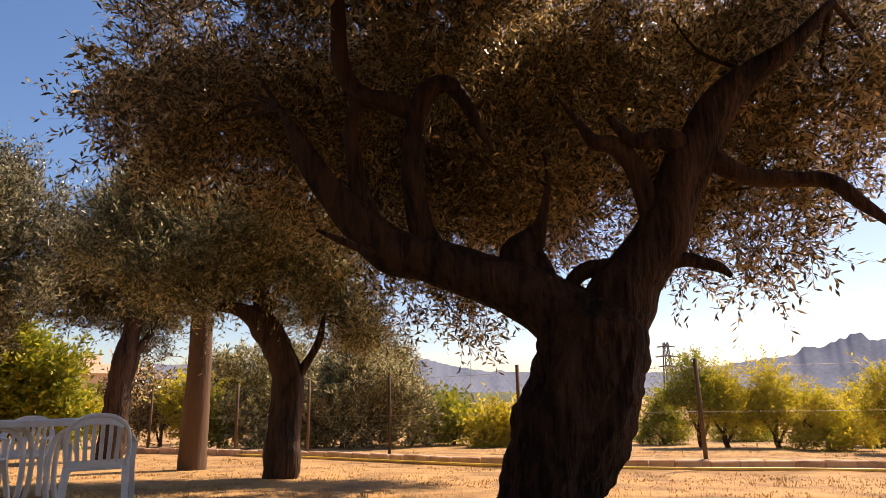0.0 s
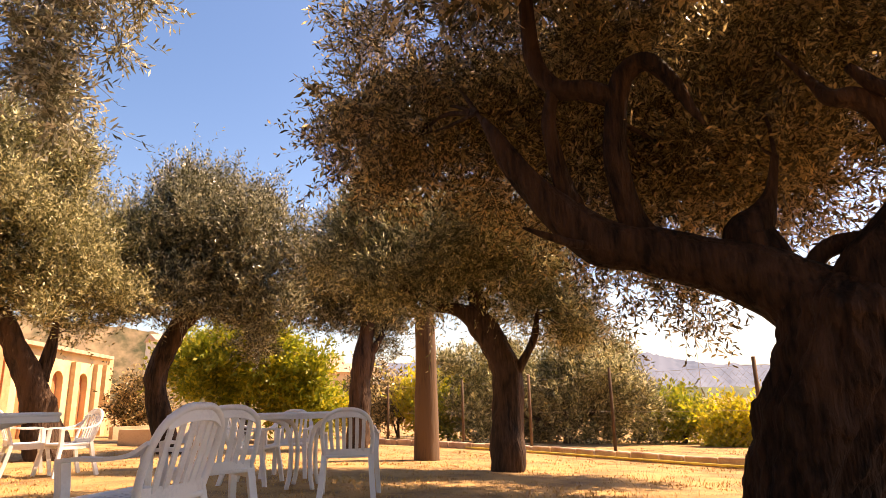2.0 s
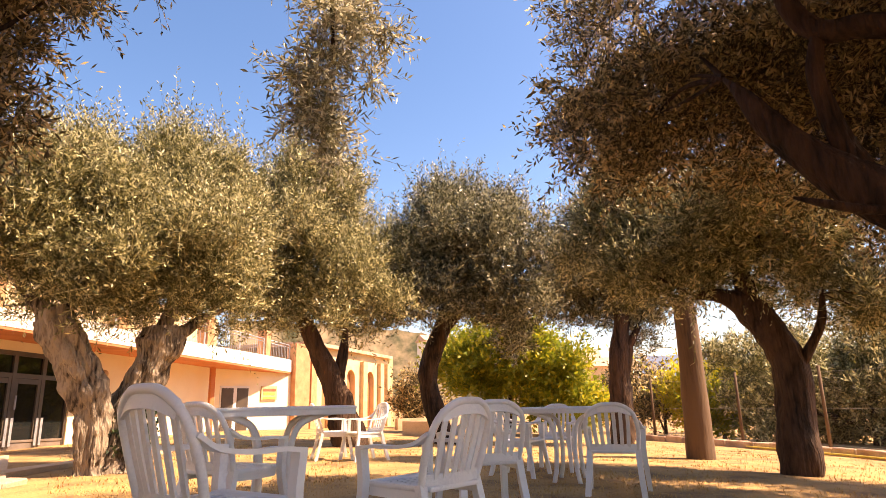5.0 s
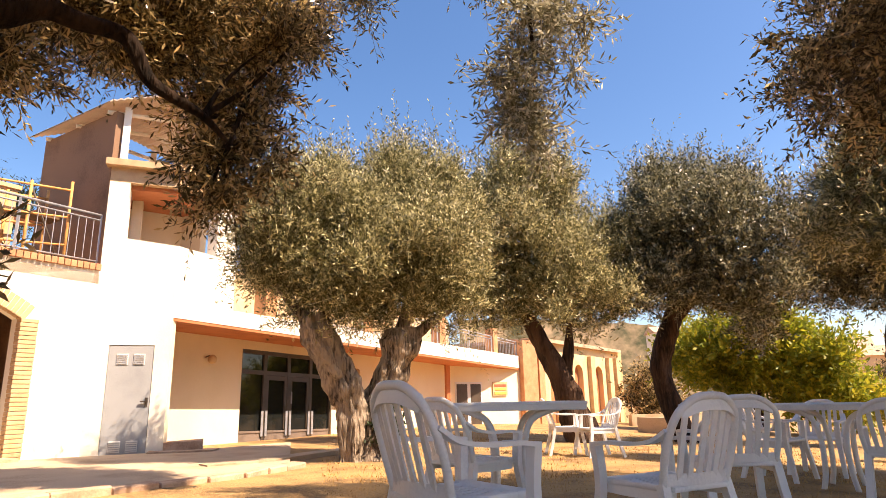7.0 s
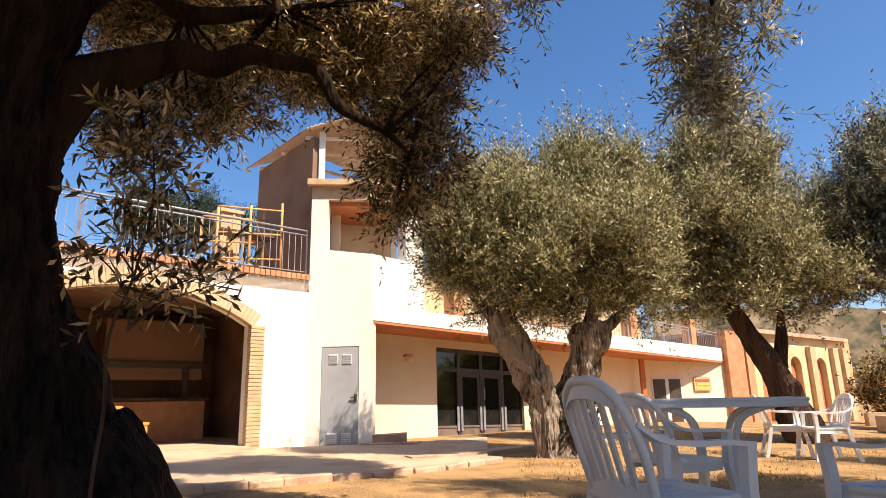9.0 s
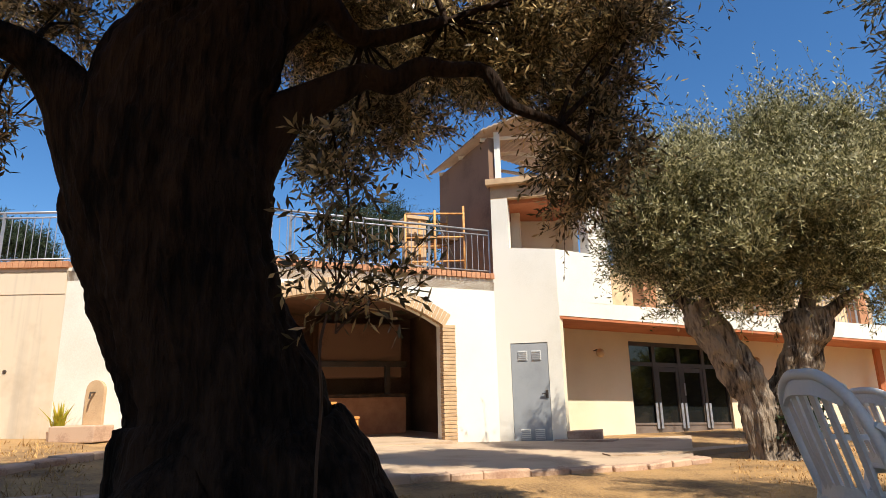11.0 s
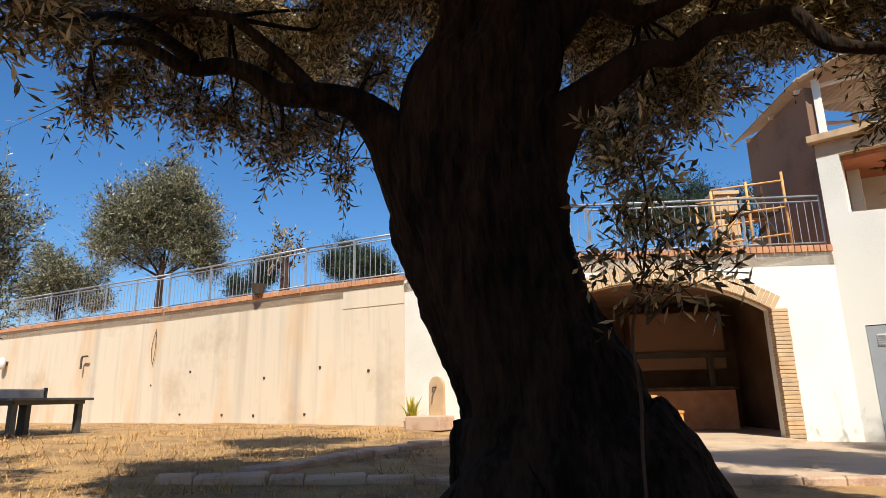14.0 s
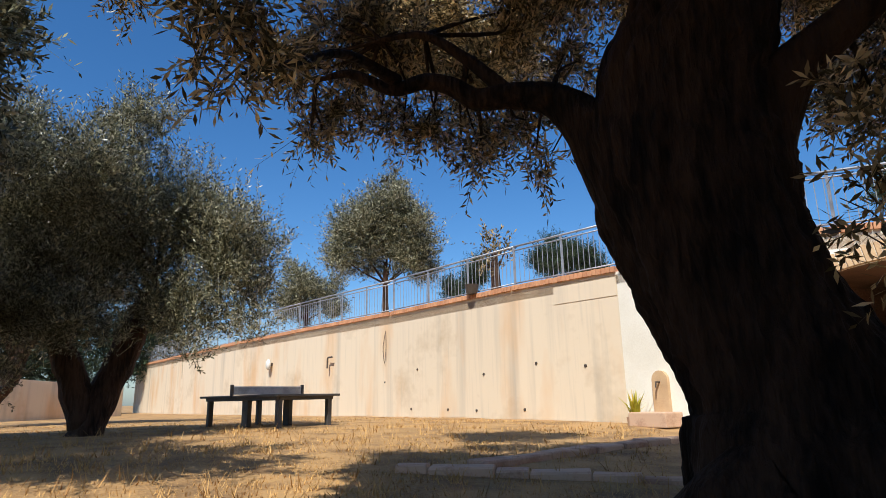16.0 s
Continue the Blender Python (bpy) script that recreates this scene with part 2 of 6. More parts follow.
def ridge(name, d, line, mat, label, rough):
    """A far range of hills: turns and rises of its crest, run down to the valley."""
    bm = bmesh.new()
    crest = smooth_line(line, 14)
    rows = []
    for i, (turn, rise) in enumerate(crest):
        j = rough * (noise.noise(Vector((turn * 0.9, d, 0))) + 0.6 * noise.noise(Vector((turn * 2.7, d, 3))))
        rows.append([bm.verts.new(polar(turn, d * (1 - 0.12 * k), 0) + Vector((0, 0, -6 + (6 + d * math.tan(radians(rise + j * (1 - k)))) * (1 - k) ** 1.3 + (d * 0.006 * noise.noise(Vector((turn * 1.1, k * 5, d)))) * (k > 0) * (k < 1)))) for k in (0, 0.25, 0.5, 0.75, 1)])
    for a, b in zip(rows, rows[1:]):
        for k in range(4):
            bm.faces.new((a[k], a[k + 1], b[k + 1], b[k]))
    return tagged(part(name, bm, mat, smooth=True), label, "mountain", kind="structure")


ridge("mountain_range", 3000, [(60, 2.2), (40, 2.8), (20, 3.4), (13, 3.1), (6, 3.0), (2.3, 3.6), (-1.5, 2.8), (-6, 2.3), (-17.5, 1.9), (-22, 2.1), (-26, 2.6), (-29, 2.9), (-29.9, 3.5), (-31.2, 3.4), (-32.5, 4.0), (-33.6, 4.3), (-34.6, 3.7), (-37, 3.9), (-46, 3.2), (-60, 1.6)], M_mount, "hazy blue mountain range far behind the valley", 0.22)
ridge("wooded_hill", 420, [(60, 1.2), (40, 0.7), (20, 0.5), (5, 0.7), (-5, 0.6), (-15, -0.1), (-25, 0.1), (-40, 0.2), (-60, 0.3)], M_hill, "dark wooded hills across the valley floor", 0.12)
ridge("village_hill", 160, [(62, 7.4), (52, 7.0), (46, 6.4), (42, 5.6), (38, 5.0), (33, 3.4), (28, 2.2), (22, 0.8), (15, 0.0)], material("scrubby_hillside", (0.05, 0.055, 0.025), (0.30, 0.22, 0.13), 0.12, 0.6, 1.0, 0.0), "scrubby ochre hillside under the village", 0.25)

# ---- building ----
T0, T1, T2 = (-12.94, -0.69), (-9.91, -5.52), (-9.9, -8.2)
A0, B0 = (-12.78, 0.62), (-21.7, 14.35)
COPE = 3.34
RUN = [T1, T2, (-9.5, -11.0), (-9.08, -16.1), (-8.3, -21.7), (-7.7, -26.8), (-6.6, -45.7)]


def along(p0, p1, s, z=0.0, back=0.0):
    p0, p1 = Vector((*p0[:2], 0)), Vector((*p1[:2], 0))
    u = (p1 - p0).normalized()
    n = Vector((-u.y, u.x, 0))
    if n.dot(p0) < 0:
        n = -n
    return p0 + u * s + n * back + Vector((0, 0, z))


def arch_line(s0, s1, spring, apex, k=14):
    """Points of a flat arch from s0 to s1."""
    half, rise = (s1 - s0) / 2, apex - spring
    r = (half * half + rise * rise) / (2 * rise)
    a = math.asin(half / r)
    return [(s0 + half + r * math.sin(-a + 2 * a * i / k), apex - r + r * math.cos(-a + 2 * a * i / k)) for i in range(k + 1)]


ARCH = (1.2, 5.3, 2.34, 2.92)
line = arch_line(*ARCH)
LEN01 = (Vector(T1) - Vector(T0)).length
bm = slab(bmesh.new(), T0, T1, [(0, -0.2), (ARCH[0], -0.2), *line, (ARCH[1], -0.2), (LEN01, -0.2), (LEN01, COPE), (0, COPE)], 0.35)
wall_arch = tagged(part("wall_arch", bm, M_white), "white rendered wall with a wide brick-edged arch", "wall", kind="structure")
bm = slab(bmesh.new(), T1, T2, quad(0, 2.68, -0.1, COPE), 0.35)
tagged(part("wall_white_end", bm, M_white), "plain white rendered end of the terrace wall", "wall", kind="structure")
for i, (p, q) in enumerate(zip(RUN[1:], RUN[2:])):
    L = (Vector(q) - Vector(p)).length
    bm = slab(bmesh.new(), p, q, quad(0, L, -0.1, COPE), 0.35)
    tagged(part("wall_concrete", bm, M_concrete), "stained cast concrete retaining wall", "wall", kind="structure")

# door wall and tower
bm = bmesh.new()
slab(bm, T0, A0, [(0, -0.3), (0.29, -0.3), (0.29, 1.97), (1.05, 1.97), (1.05, -0.3), (1.33, -0.3), (1.33, 2.8), (0, 2.8)], 0.3)
slab(bm, T0, A0, [(0, 2.8), (1.32, 2.8), (1.32, 3.9), (0.36, 4.0), (0.36, 5.12), (0, 5.12)], 0.3)
slab(bm, A0, B0, quad(0, 1.42, 2.81, 3.9, 2.77, 3.84), 0.3)
slab(bm, A0, B0, quad(0.9, 1.42, 3.862, 5.08, 3.84, 5.06), 0.3)
tagged(part("wall_tower", bm, M_white), "white rendered stair tower wall with an open loggia", "wall", kind="structure")

# room behind the arch
N01 = along(T0, T1, 0, 0, 1) - along(T0, T1, 0)


def plate(bm, corners, z0, z1):
    lo = [bm.verts.new((p[0], p[1], z0)) for p in corners]
    hi = [bm.verts.new((p[0], p[1], z1)) for p in corners]
    bm.faces.new(lo[::-1])
    bm.faces.new(hi)
    for i in range(len(corners)):
        j = (i + 1) % len(corners)
        bm.faces.new((lo[i], lo[j], hi[j], hi[i]))
    return bm


r0, r1 = along(T0, T1, 0.3, 0, 0.36), along(T0, T1, LEN01 - 0.1, 0, 0.36)
q0, q1 = along(T0, T1, 0.3, 0, 4.2), along(T0, T1, LEN01 - 0.1, 0, 4.2)
tagged(part("floor_barbecue_room", plate(bmesh.new(), [along(T0, T1, ARCH[0], 0, -0.5), along(T0, T1, ARCH[1], 0, -0.5), along(T0, T1, ARCH[1], 0, 0.2), r1, q1, q0, r0, along(T0, T1, ARCH[0], 0, 0.2)], -0.1, 0.12), M_pave), "pale paved floor of the barbecue room", "floor", kind="structure")
tagged(part("ceiling_barbecue_room", plate(bmesh.new(), [r0, r1, q1, q0], 3.0, 3.2), M_interior), "shade-dark brown plaster ceiling of the barbecue room", "ceiling", kind="structure")
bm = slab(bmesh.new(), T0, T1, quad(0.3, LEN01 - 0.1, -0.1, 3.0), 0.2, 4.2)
tagged(part("wall_room_back", bm, M_interior), "shade-dark brown plaster back wall", "wall", kind="structure")
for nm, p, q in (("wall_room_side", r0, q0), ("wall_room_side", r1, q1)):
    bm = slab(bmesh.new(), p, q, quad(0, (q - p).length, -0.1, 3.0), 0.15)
    tagged(part(nm, bm, M_interior), "shade-dark brown plaster side wall", "wall", kind="structure")

# barbecue hearth with hood
hearth = thing("barbecue_hearth", along(T0, T1, 1.7, 0.12, 2.4), "brick barbecue hearth with plastered hood and niche", "barbecue")
rot = Matrix.Rotation(math.atan2(T1[1] - T0[1], T1[0] - T0[0]), 4, "Z")
hearth.matrix_world = Matrix.Translation(along(T0, T1, 1.75, 0.12, 3.4)) @ rot
part("counter", box(bmesh.new(), (0.2, 0, 0.42), (2.2, 0.7, 0.84), None, 0.02), M_brick, hearth)
part("worktop", box(bmesh.new(), (0.2, 0, 0.88), (2.3, 0.8, 0.07), None, 0.01), M_wood, hearth)
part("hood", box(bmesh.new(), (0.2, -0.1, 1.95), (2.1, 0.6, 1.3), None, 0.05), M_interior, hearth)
part("beam", box(bmesh.new(), (0.2, 0.2, 1.62), (2.3, 0.16, 0.14), None, 0.015), M_dark, hearth, "dark timber beam")
part("niche_post", box(bmesh.new(), (-0.45, 0.25, 1.25), (0.12, 0.12, 0.7), None, 0.01), M_dark, hearth)

# pine bench and stool that show behind the trunk
bench = thing("bench", along(T0, T1, 3.3, 0.12, 0.9) , "varnished orange pine bench under the arch", "bench")
bench.matrix_world = Matrix.Translation(along(T0, T1, 3.0, 0.12, 0.7)) @ rot
part("seat", box(bmesh.new(), (0.35, 0, 0.45), (1.2, 0.3, 0.045), None, 0.008), M_orange, bench)
for x in (-0.2, 0.9):
    part("leg", box(bmesh.new(), (x, 0, 0.215), (0.06, 0.26, 0.43), None, 0.006), M_orange, bench)
dining = thing("table", Matrix.Translation(along(T0, T1, 3.45, 0.12, 1.5)) @ rot, "varnished orange pine table under the arch", "table")
part("tabletop", box(bmesh.new(), (0.35, 0, 0.73), (1.5, 0.7, 0.05), None, 0.008), M_orange, dining)
for x in (-0.3, 1.0):
    for y in (-0.28, 0.28):
        part("leg", box(bmesh.new(), (x, y, 0.35), (0.08, 0.08, 0.7), None, 0.006), M_orange, dining)

# steel utility door
door = tagged(thing("door_1", along(T0, A0, 0.29, -0.03, 0.06), "grey painted steel utility door with white louvres", "door", kind="structure"))
rotd = Matrix.Rotation(math.atan2(A0[1] - T0[1], A0[0] - T0[0]), 4, "Z")
door.matrix_world = Matrix.Translation(along(T0, A0, 0.29, -0.03, 0.0)) @ rotd
part("leaf", box(bmesh.new(), (0.38, 0.03, 1.0), (0.75, 0.04, 1.98), None, 0.006), M_door, door)
for x in (0.24, 0.52):
    for z in (1.74, 0.2):
        lv = part("louvre", box(bmesh.new(), (x, 0.005, z), (0.19, 0.012, 0.2), None, 0.003), M_louvre, door)
        for k in range(5):
            part("slat", box(bmesh.new(), (x, -0.006, z - 0.075 + k * 0.037), (0.17, 0.012, 0.012)), M_door, lv)
hd = part("door_handle", box(bmesh.new(), (0.66, -0.03, 0.98), (0.12, 0.025, 0.025), None, 0.006), M_dark, door)
part("lock_plate", box(bmesh.new(), (0.7, 0.0, 0.97), (0.05, 0.012, 0.16), None, 0.003), M_dark, door)
# steps beside the door
bm = plate(bmesh.new(), [along(T0, A0, 1.1, 0, 0.0), along(T0, A0, 1.1, 0, -0.35), along(T0, A0, 2.2, 0, -0.4), along(T0, A0, 2.3, 0, 0.1)], -0.2, 0.08)
tagged(part("step", bm, M_kerb), "low terracotta step beside the door", "step", kind="structure")
bm = plate(bmesh.new(), [along(T0, A0, 1.34, 0, 0.3), along(T0, A0, 1.34, 0, -0.05), along(T0, A0, 2.0, 0, 0.0), along(T0, A0, 2.0, 0, 0.9)], -0.1, 0.22)
tagged(part("step", bm, M_kerb), "upper terracotta step beside the door", "step", kind="structure")

# canopy with rust soffit, recessed wall, end wall
LEN = (Vector(B0) - Vector(A0)).length
bm = slab(bmesh.new(), A0, B0, quad(0, LEN, 2.5, 2.81, 2.06, 2.54), 3.4)
tagged(part("canopy", bm, M_white), "white concrete canopy over the ground floor front", "canopy", kind="structure")
bm = slab(bmesh.new(), A0, B0, quad(0.01, LEN - 0.01, 2.44, 2.496, 1.99, 2.056), 2.0, 0.01)
tagged(part("soffit", bm, M_soffit), "rust-red painted soffit under the canopy", "soffit", kind="structure")


def fall(s, z):
    """Height on the front, which drops with the ground along its length."""
    return z - 0.0275 * s


E0 = along(A0, B0, 12.7, 0, 1.3)
A1 = along(A0, B0, -0.6, 0, 1.3)
W0, W1, WT, WB = 3.5, 6.75, 2.16, -0.08
bm = bmesh.new()
LW = (E0 - A1).length
slab(bm, A1, E0, quad(0, W0, -0.4, 2.46), 0.25)
slab(bm, A1, E0, quad(W0, W1, WT, 2.46, WT - 0.09, 2.4), 0.25)
slab(bm, A1, E0, quad(W1, LW, -0.6, 2.4, -0.8, 2.14), 0.25)
tagged(part("wall_recess", bm, M_cream), "cream rendered wall shaded under the canopy", "wall", kind="structure")
LE = (Vector((*B0, 0)) - E0).length
bm = slab(bmesh.new(), E0, B0, quad(0, LE, -0.9, 2.12, -0.9, 2.03), 0.25)
tagged(part("wall_end", bm, M_cream), "cream rendered end wall with a sign", "wall", kind="structure")
# side return and brown downpipe at the canopy's near end
bm = slab(bmesh.new(), along(T0, A0, 1.33, 0, 0.02), A1, quad(0, 1.2, -0.3, 2.46), 0.12)
tagged(part("wall_return", bm, M_cream), "cream side return of the recess", "wall", kind="structure")
post = thing("post", along(A0, B0, 0.22, -0.1, 0.35), "brown painted steel post under the canopy", "post")
part("shaft", box(bmesh.new(), (0, 0, 1.28), (0.09, 0.09, 2.5), None, 0.008), M_soffit, post)
part("foot_plate", box(bmesh.new(), (0, 0, 0.03), (0.2, 0.2, 0.03), None, 0.005), M_soffit, post)
post2 = thing("post", along(A0, B0, 11.9, -0.5, 0.9), "brown painted post under the far canopy", "post")
part("shaft", box(bmesh.new(), (0, 0, 1.3), (0.15, 0.15, 2.55), None, 0.01), M_soffit, post2)
part("foot_plate", box(bmesh.new(), (0, 0, 0.03), (0.26, 0.26, 0.03), None, 0.005), M_soffit, post2)
pier = slab(bmesh.new(), E0, B0, quad(LE - 0.1, LE + 0.75, -1.1, 3.2), 0.5, -0.25)
tagged(part("pier", pier, M_brick), "orange brick pier at the corner of the hall", "pier", kind="structure")

# glazed doors
gl = thing("glazed_doors", Matrix(), "dark framed glazed double doors with side lights", "door", kind="structure")


def rail_on(p0, p1, s0, s1, z0, z1, back, thick, zshift=0.0):
    return slab(bmesh.new(), p0, p1, quad(s0, s1, z0, z1, z0 - zshift, z1 - zshift), thick, back)


part("frame_head", rail_on(A1, E0, W0, W1, WT - 0.1, WT, 0.05, 0.1, 0.09), M_dark, gl)
part("frame_sill", rail_on(A1, E0, W0, W1, WB - 0.1, WB + 0.08, 0.05, 0.1, 0.09), M_dark, gl)
part("transom", rail_on(A1, E0, W0, W1, 1.58, 1.68, 0.05, 0.1, 0.09), M_dark, gl)
marks = [W0, W0 + 0.8, W0 + 1.62, W0 + 2.44, W1]
M_bronze = material("bronze_aluminium", (0.13, 0.10, 0.08), (0.2, 0.155, 0.125), 3, 50, 0.45, 0.05)
for i, s in enumerate(marks):
    a, b = max(W0, s - 0.05), min(W1, s + 0.05)
    part("mullion", rail_on(A1, E0, a, b, WB - 0.1 - 0.0275 * (s - W0), WT - 0.0275 * (s - W0), 0.045, 0.11), M_dark, gl)
    if 0 < i < 4:
        for o in (-0.1, 0.03):
            part("push_plate", rail_on(A1, E0, s + o, s + o + 0.07, 0.12 - 0.0275 * (s - W0), 0.72 - 0.0275 * (s - W0), 0.02, 0.02), M_rail, gl, "pale metal push plate")
for k, (a, b) in enumerate(zip(marks, marks[1:])):
    dz = 0.0275 * (a - W0)
    part("pane", rail_on(A1, E0, a + 0.05, b - 0.05, 0.24 - dz, 1.58 - dz, 0.09, 0.01, 0.02), M_glass, gl)
    part("pane", rail_on(A1, E0, a + 0.05, b - 0.05, 1.68 - dz, WT - 0.1 - dz, 0.09, 0.01, 0.02), M_glass, gl)
    part("kick_panel", rail_on(A1, E0, a + 0.052, b - 0.052, WB + 0.084 - dz, 0.24 - dz, 0.06, 0.04, 0.02), M_bronze, gl, "bronze kick panel")
    part("kick_rail", rail_on(A1, E0, a + 0.052, b - 0.052, 0.2 - dz, 0.25 - dz, 0.04, 0.03, 0.02), M_bronze, gl)
    if k in (1, 2):
        for c in (a + 0.055, b - 0.135):
            part("stile", rail_on(A1, E0, c, c + 0.08, 0.25 - dz, 1.57 - dz, 0.055, 0.04), M_dark, gl)
        part("top_rail", rail_on(A1, E0, a + 0.14, b - 0.14, 1.46 - dz, 1.57 - dz, 0.055, 0.04, 0.02), M_dark, gl)
part("door_handle", rail_on(A1, E0, W0 + 1.68, W0 + 1.71, 0.85, 1.15, 0.0, 0.02), M_rail, gl)

# far dark doors and the board on the end wall
fd = thing("far_doors", Matrix(), "pair of dark doors in the end wall", "door", kind="structure")
part("frame", rail_on(E0, B0, 0.28, 1.62, -0.75, 1.5, -0.03, 0.05), M_louvre, fd)
for a, b in ((0.34, 0.86), (1.04, 1.56)):
    part("leaf", rail_on(E0, B0, a, b, -0.72, 1.42, -0.05, 0.04), M_dark, fd)
board = thing("sign_board", along(E0, B0, 2.5, 1.2, -0.06), "painted yellow and red wooden sign on the wall", "sign")
part("panel", rail_on(E0, B0, 2.2, 3.0, 0.98, 1.5, -0.06, 0.03), M_brick_pale, board).parent = None
sb = bpy.data.objects["panel"]
sb.parent = board
sb.matrix_parent_inverse = board.matrix_world.inverted()
M_sign = material("sign_paint", (0.6, 0.42, 0.06), (0.72, 0.52, 0.1), 5, 40, 0.6, 0)
M_signred = material("sign_red_paint", (0.45, 0.08, 0.04), (0.55, 0.12, 0.06), 5, 40, 0.6, 0)
for z, m, a, b in ((1.36, M_signred, 2.26, 2.94), (1.22, M_sign, 2.3, 2.9), (1.06, M_sign, 2.28, 2.92)):
    st = part("stripe", rail_on(E0, B0, a, b, z - 0.04, z + 0.05, -0.075, 0.012), m)
    st.parent = board
    st.matrix_parent_inverse = board.matrix_world.inverted()


def wall_lamp(place, turn):
    lamp = thing("wall_lamp", Matrix.Translation(place) @ Matrix.Rotation(turn, 4, "Z"), "dark round bulkhead lamp on the cream wall", "lamp", group="wall lamps")
    part("bracket", box(bmesh.new(), (0, 0.03, 0), (0.1, 0.05, 0.12), None, 0.01), M_dark, lamp)
    part("arm", tube(bmesh.new(), [(0, 0.03, 0, 0.015), (0.02, -0.1, 0.03, 0.015), (0.05, -0.16, 0.0, 0.015)], 8), M_dark, lamp)
    bm = bmesh.new()
    bmesh.ops.create_uvsphere(bm, u_segments=14, v_segments=8, radius=0.1, matrix=Matrix.Translation((0.05, -0.17, -0.05)))
    part("globe", bm, M_brick_pale, lamp, smooth=True)
    return lamp


ang = math.atan2(E0.y - A1.y, E0.x - A1.x)
wall_lamp(along(A1, E0, 2.45, 1.9, 0), ang)
wall_lamp(along(A1, E0, 7.6, 1.75, 0), ang)

# arcaded hall beyond the pier
H0, H1 = (B0[0] - 0.25, B0[1] + 0.9), (-25.3, 22.7)
LH = (Vector(H1) - Vector(H0)).length
spots = [1.6, 3.9, 6.0, 7.9]
out, bm = [(0, -1.2)], bmesh.new()
for s in spots:
    out += [(s - 0.42, -1.2), *arch_line(s - 0.42, s + 0.42, 2.0 - 0.01 * s, 2.38 - 0.01 * s, 8), (s + 0.42, -1.2)]
slab(bm, H0, H1, out + [(LH, -1.2), (LH, 3.05), (0, 3.2)], 0.4)
tagged(part("wall_hall", bm, M_sand), "sunlit yellow hall wall with tall arched windows", "wall", kind="structure")
for s in spots:
    w = thing("arched_window", Matrix(), "tall arched window with rust-brown shutters", "window", group="arched windows of the hall", kind="structure")
    part("shutter", rail_on(H0, H1, s - 0.4, s, -1.1, 2.3, 0.25, 0.05), M_soffit, w)
    part("shutter", rail_on(H0, H1, s + 0.01, s + 0.4, -1.1, 2.3, 0.25, 0.05), M_soffit, w)
for s in (0.2, 2.8, 5.05, 7.05, LH - 0.25):
    bm = slab(bmesh.new(), H0, H1, quad(s - 0.22, s + 0.22, -1.2, 2.75), 0.2, -0.2)
    tagged(part("pilaster", bm, M_brick_pale if s > 0.3 else M_brick), "sandy brick pilaster on the hall", "pilaster", kind="structure")
bm = slab(bmesh.new(), H0, H1, quad(-0.1, LH + 0.1, 3.2, 3.36, 3.05, 3.2), 6.0, -0.25)
tagged(part("roof_hall", bm, M_kerb), "low terracotta roof edge of the hall", "roof", kind="structure")
bm = slab(bmesh.new(), H1, (-33, 24.5), quad(0, 7.9, -1.2, 3.05), 0.3)
tagged(part("wall_hall_end", bm, M_sand), "yellow end wall of the hall", "wall", kind="structure")

# upper storey behind the canopy roof
bm = slab(bmesh.new(), A0, B0, quad(2.2, LEN, 2.7, 4.6, 2.4, 4.3), 0.3, 3.4)
tagged(part("wall_upper", bm, M_brick_pale), "sandy brick wall set back above the canopy", "wall", kind="structure")
for s in (2.55, 6.2, 10.2, 14.2):
    bm = slab(bmesh.new(), A0, B0, quad(s - 0.18, s + 0.18, fall(s, 2.8), fall(s, 3.9)), 0.36, 0.05)
    tagged(part("brick_pier", bm, M_brick), "orange brick pier of the upper railing", "pier", kind="structure")

# tower: sides, loggia, ledge, roof


def tower(s, z=0.0, b=0.0):
    """A place on the tower: s along its front, b back along its side."""
    p = along(T0, A0, s, z) if s < 1.32 else along(A0, B0, s - 1.32, z)
    return p + N01 * b


def tower_plate(name, s0, s1, b0, b1, z0, z1, mat, label, cat):
    bm = plate(bmesh.new(), [tower(s0, 0, b0), tower(1.319, 0, b0), tower(s1, 0, b0), tower(s1, 0, b1), tower(s0, 0, b1)], z0, z1)
    return tagged(part(name, bm, mat), label, cat, kind="structure")


# side turned from the sun: its shade comes from the dark plaster colour
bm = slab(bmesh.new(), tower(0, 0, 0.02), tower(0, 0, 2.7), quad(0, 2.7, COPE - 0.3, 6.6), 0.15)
tagged(part("wall_tower_side", bm, M_interior), "shade-dark plaster side wall of the tower", "wall", kind="structure")
bm = slab(bmesh.new(), tower(2.4, 0, 0.8), tower(2.4, 0, 4.5), quad(0, 3.7, 2.8, 5.05), 0.15)
slab(bm, tower(0.1, 0, 1.5), tower(2.35, 0, 1.5), quad(0, 2.25, 3.6, 5.05), 0.12)
slab(bm, tower(1.0, 0, 1.1), tower(1.25, 0, 1.1), quad(0, 0.2, 3.6, 5.05), 0.12)
tagged(part("wall_tower_inner", bm, M_cream), "cream inner walls of the tower loggia", "wall", kind="structure")
tower_plate("ceiling_loggia", 0.15, 2.5, 0.2, 4.4, 5.02, 5.11, M_soffit, "rust-painted timber loggia ceiling", "ceiling")
tower_plate("floor_loggia", 0.15, 2.4, 0.3, 4.4, 3.5, 3.62, M_kerb, "terracotta loggia floor", "floor")
bm = slab(bmesh.new(), T0, A0, quad(0, 1.32, 5.12, 5.42, 5.1, 5.4), 0.3)
slab(bm, A0, B0, quad(0, 1.45, 5.1, 5.4, 5.06, 5.36), 0.3)
slab(bm, T0, A0, quad(-0.08, 1.32, 5.42, 5.55, 5.4, 5.53), 0.5, -0.15)
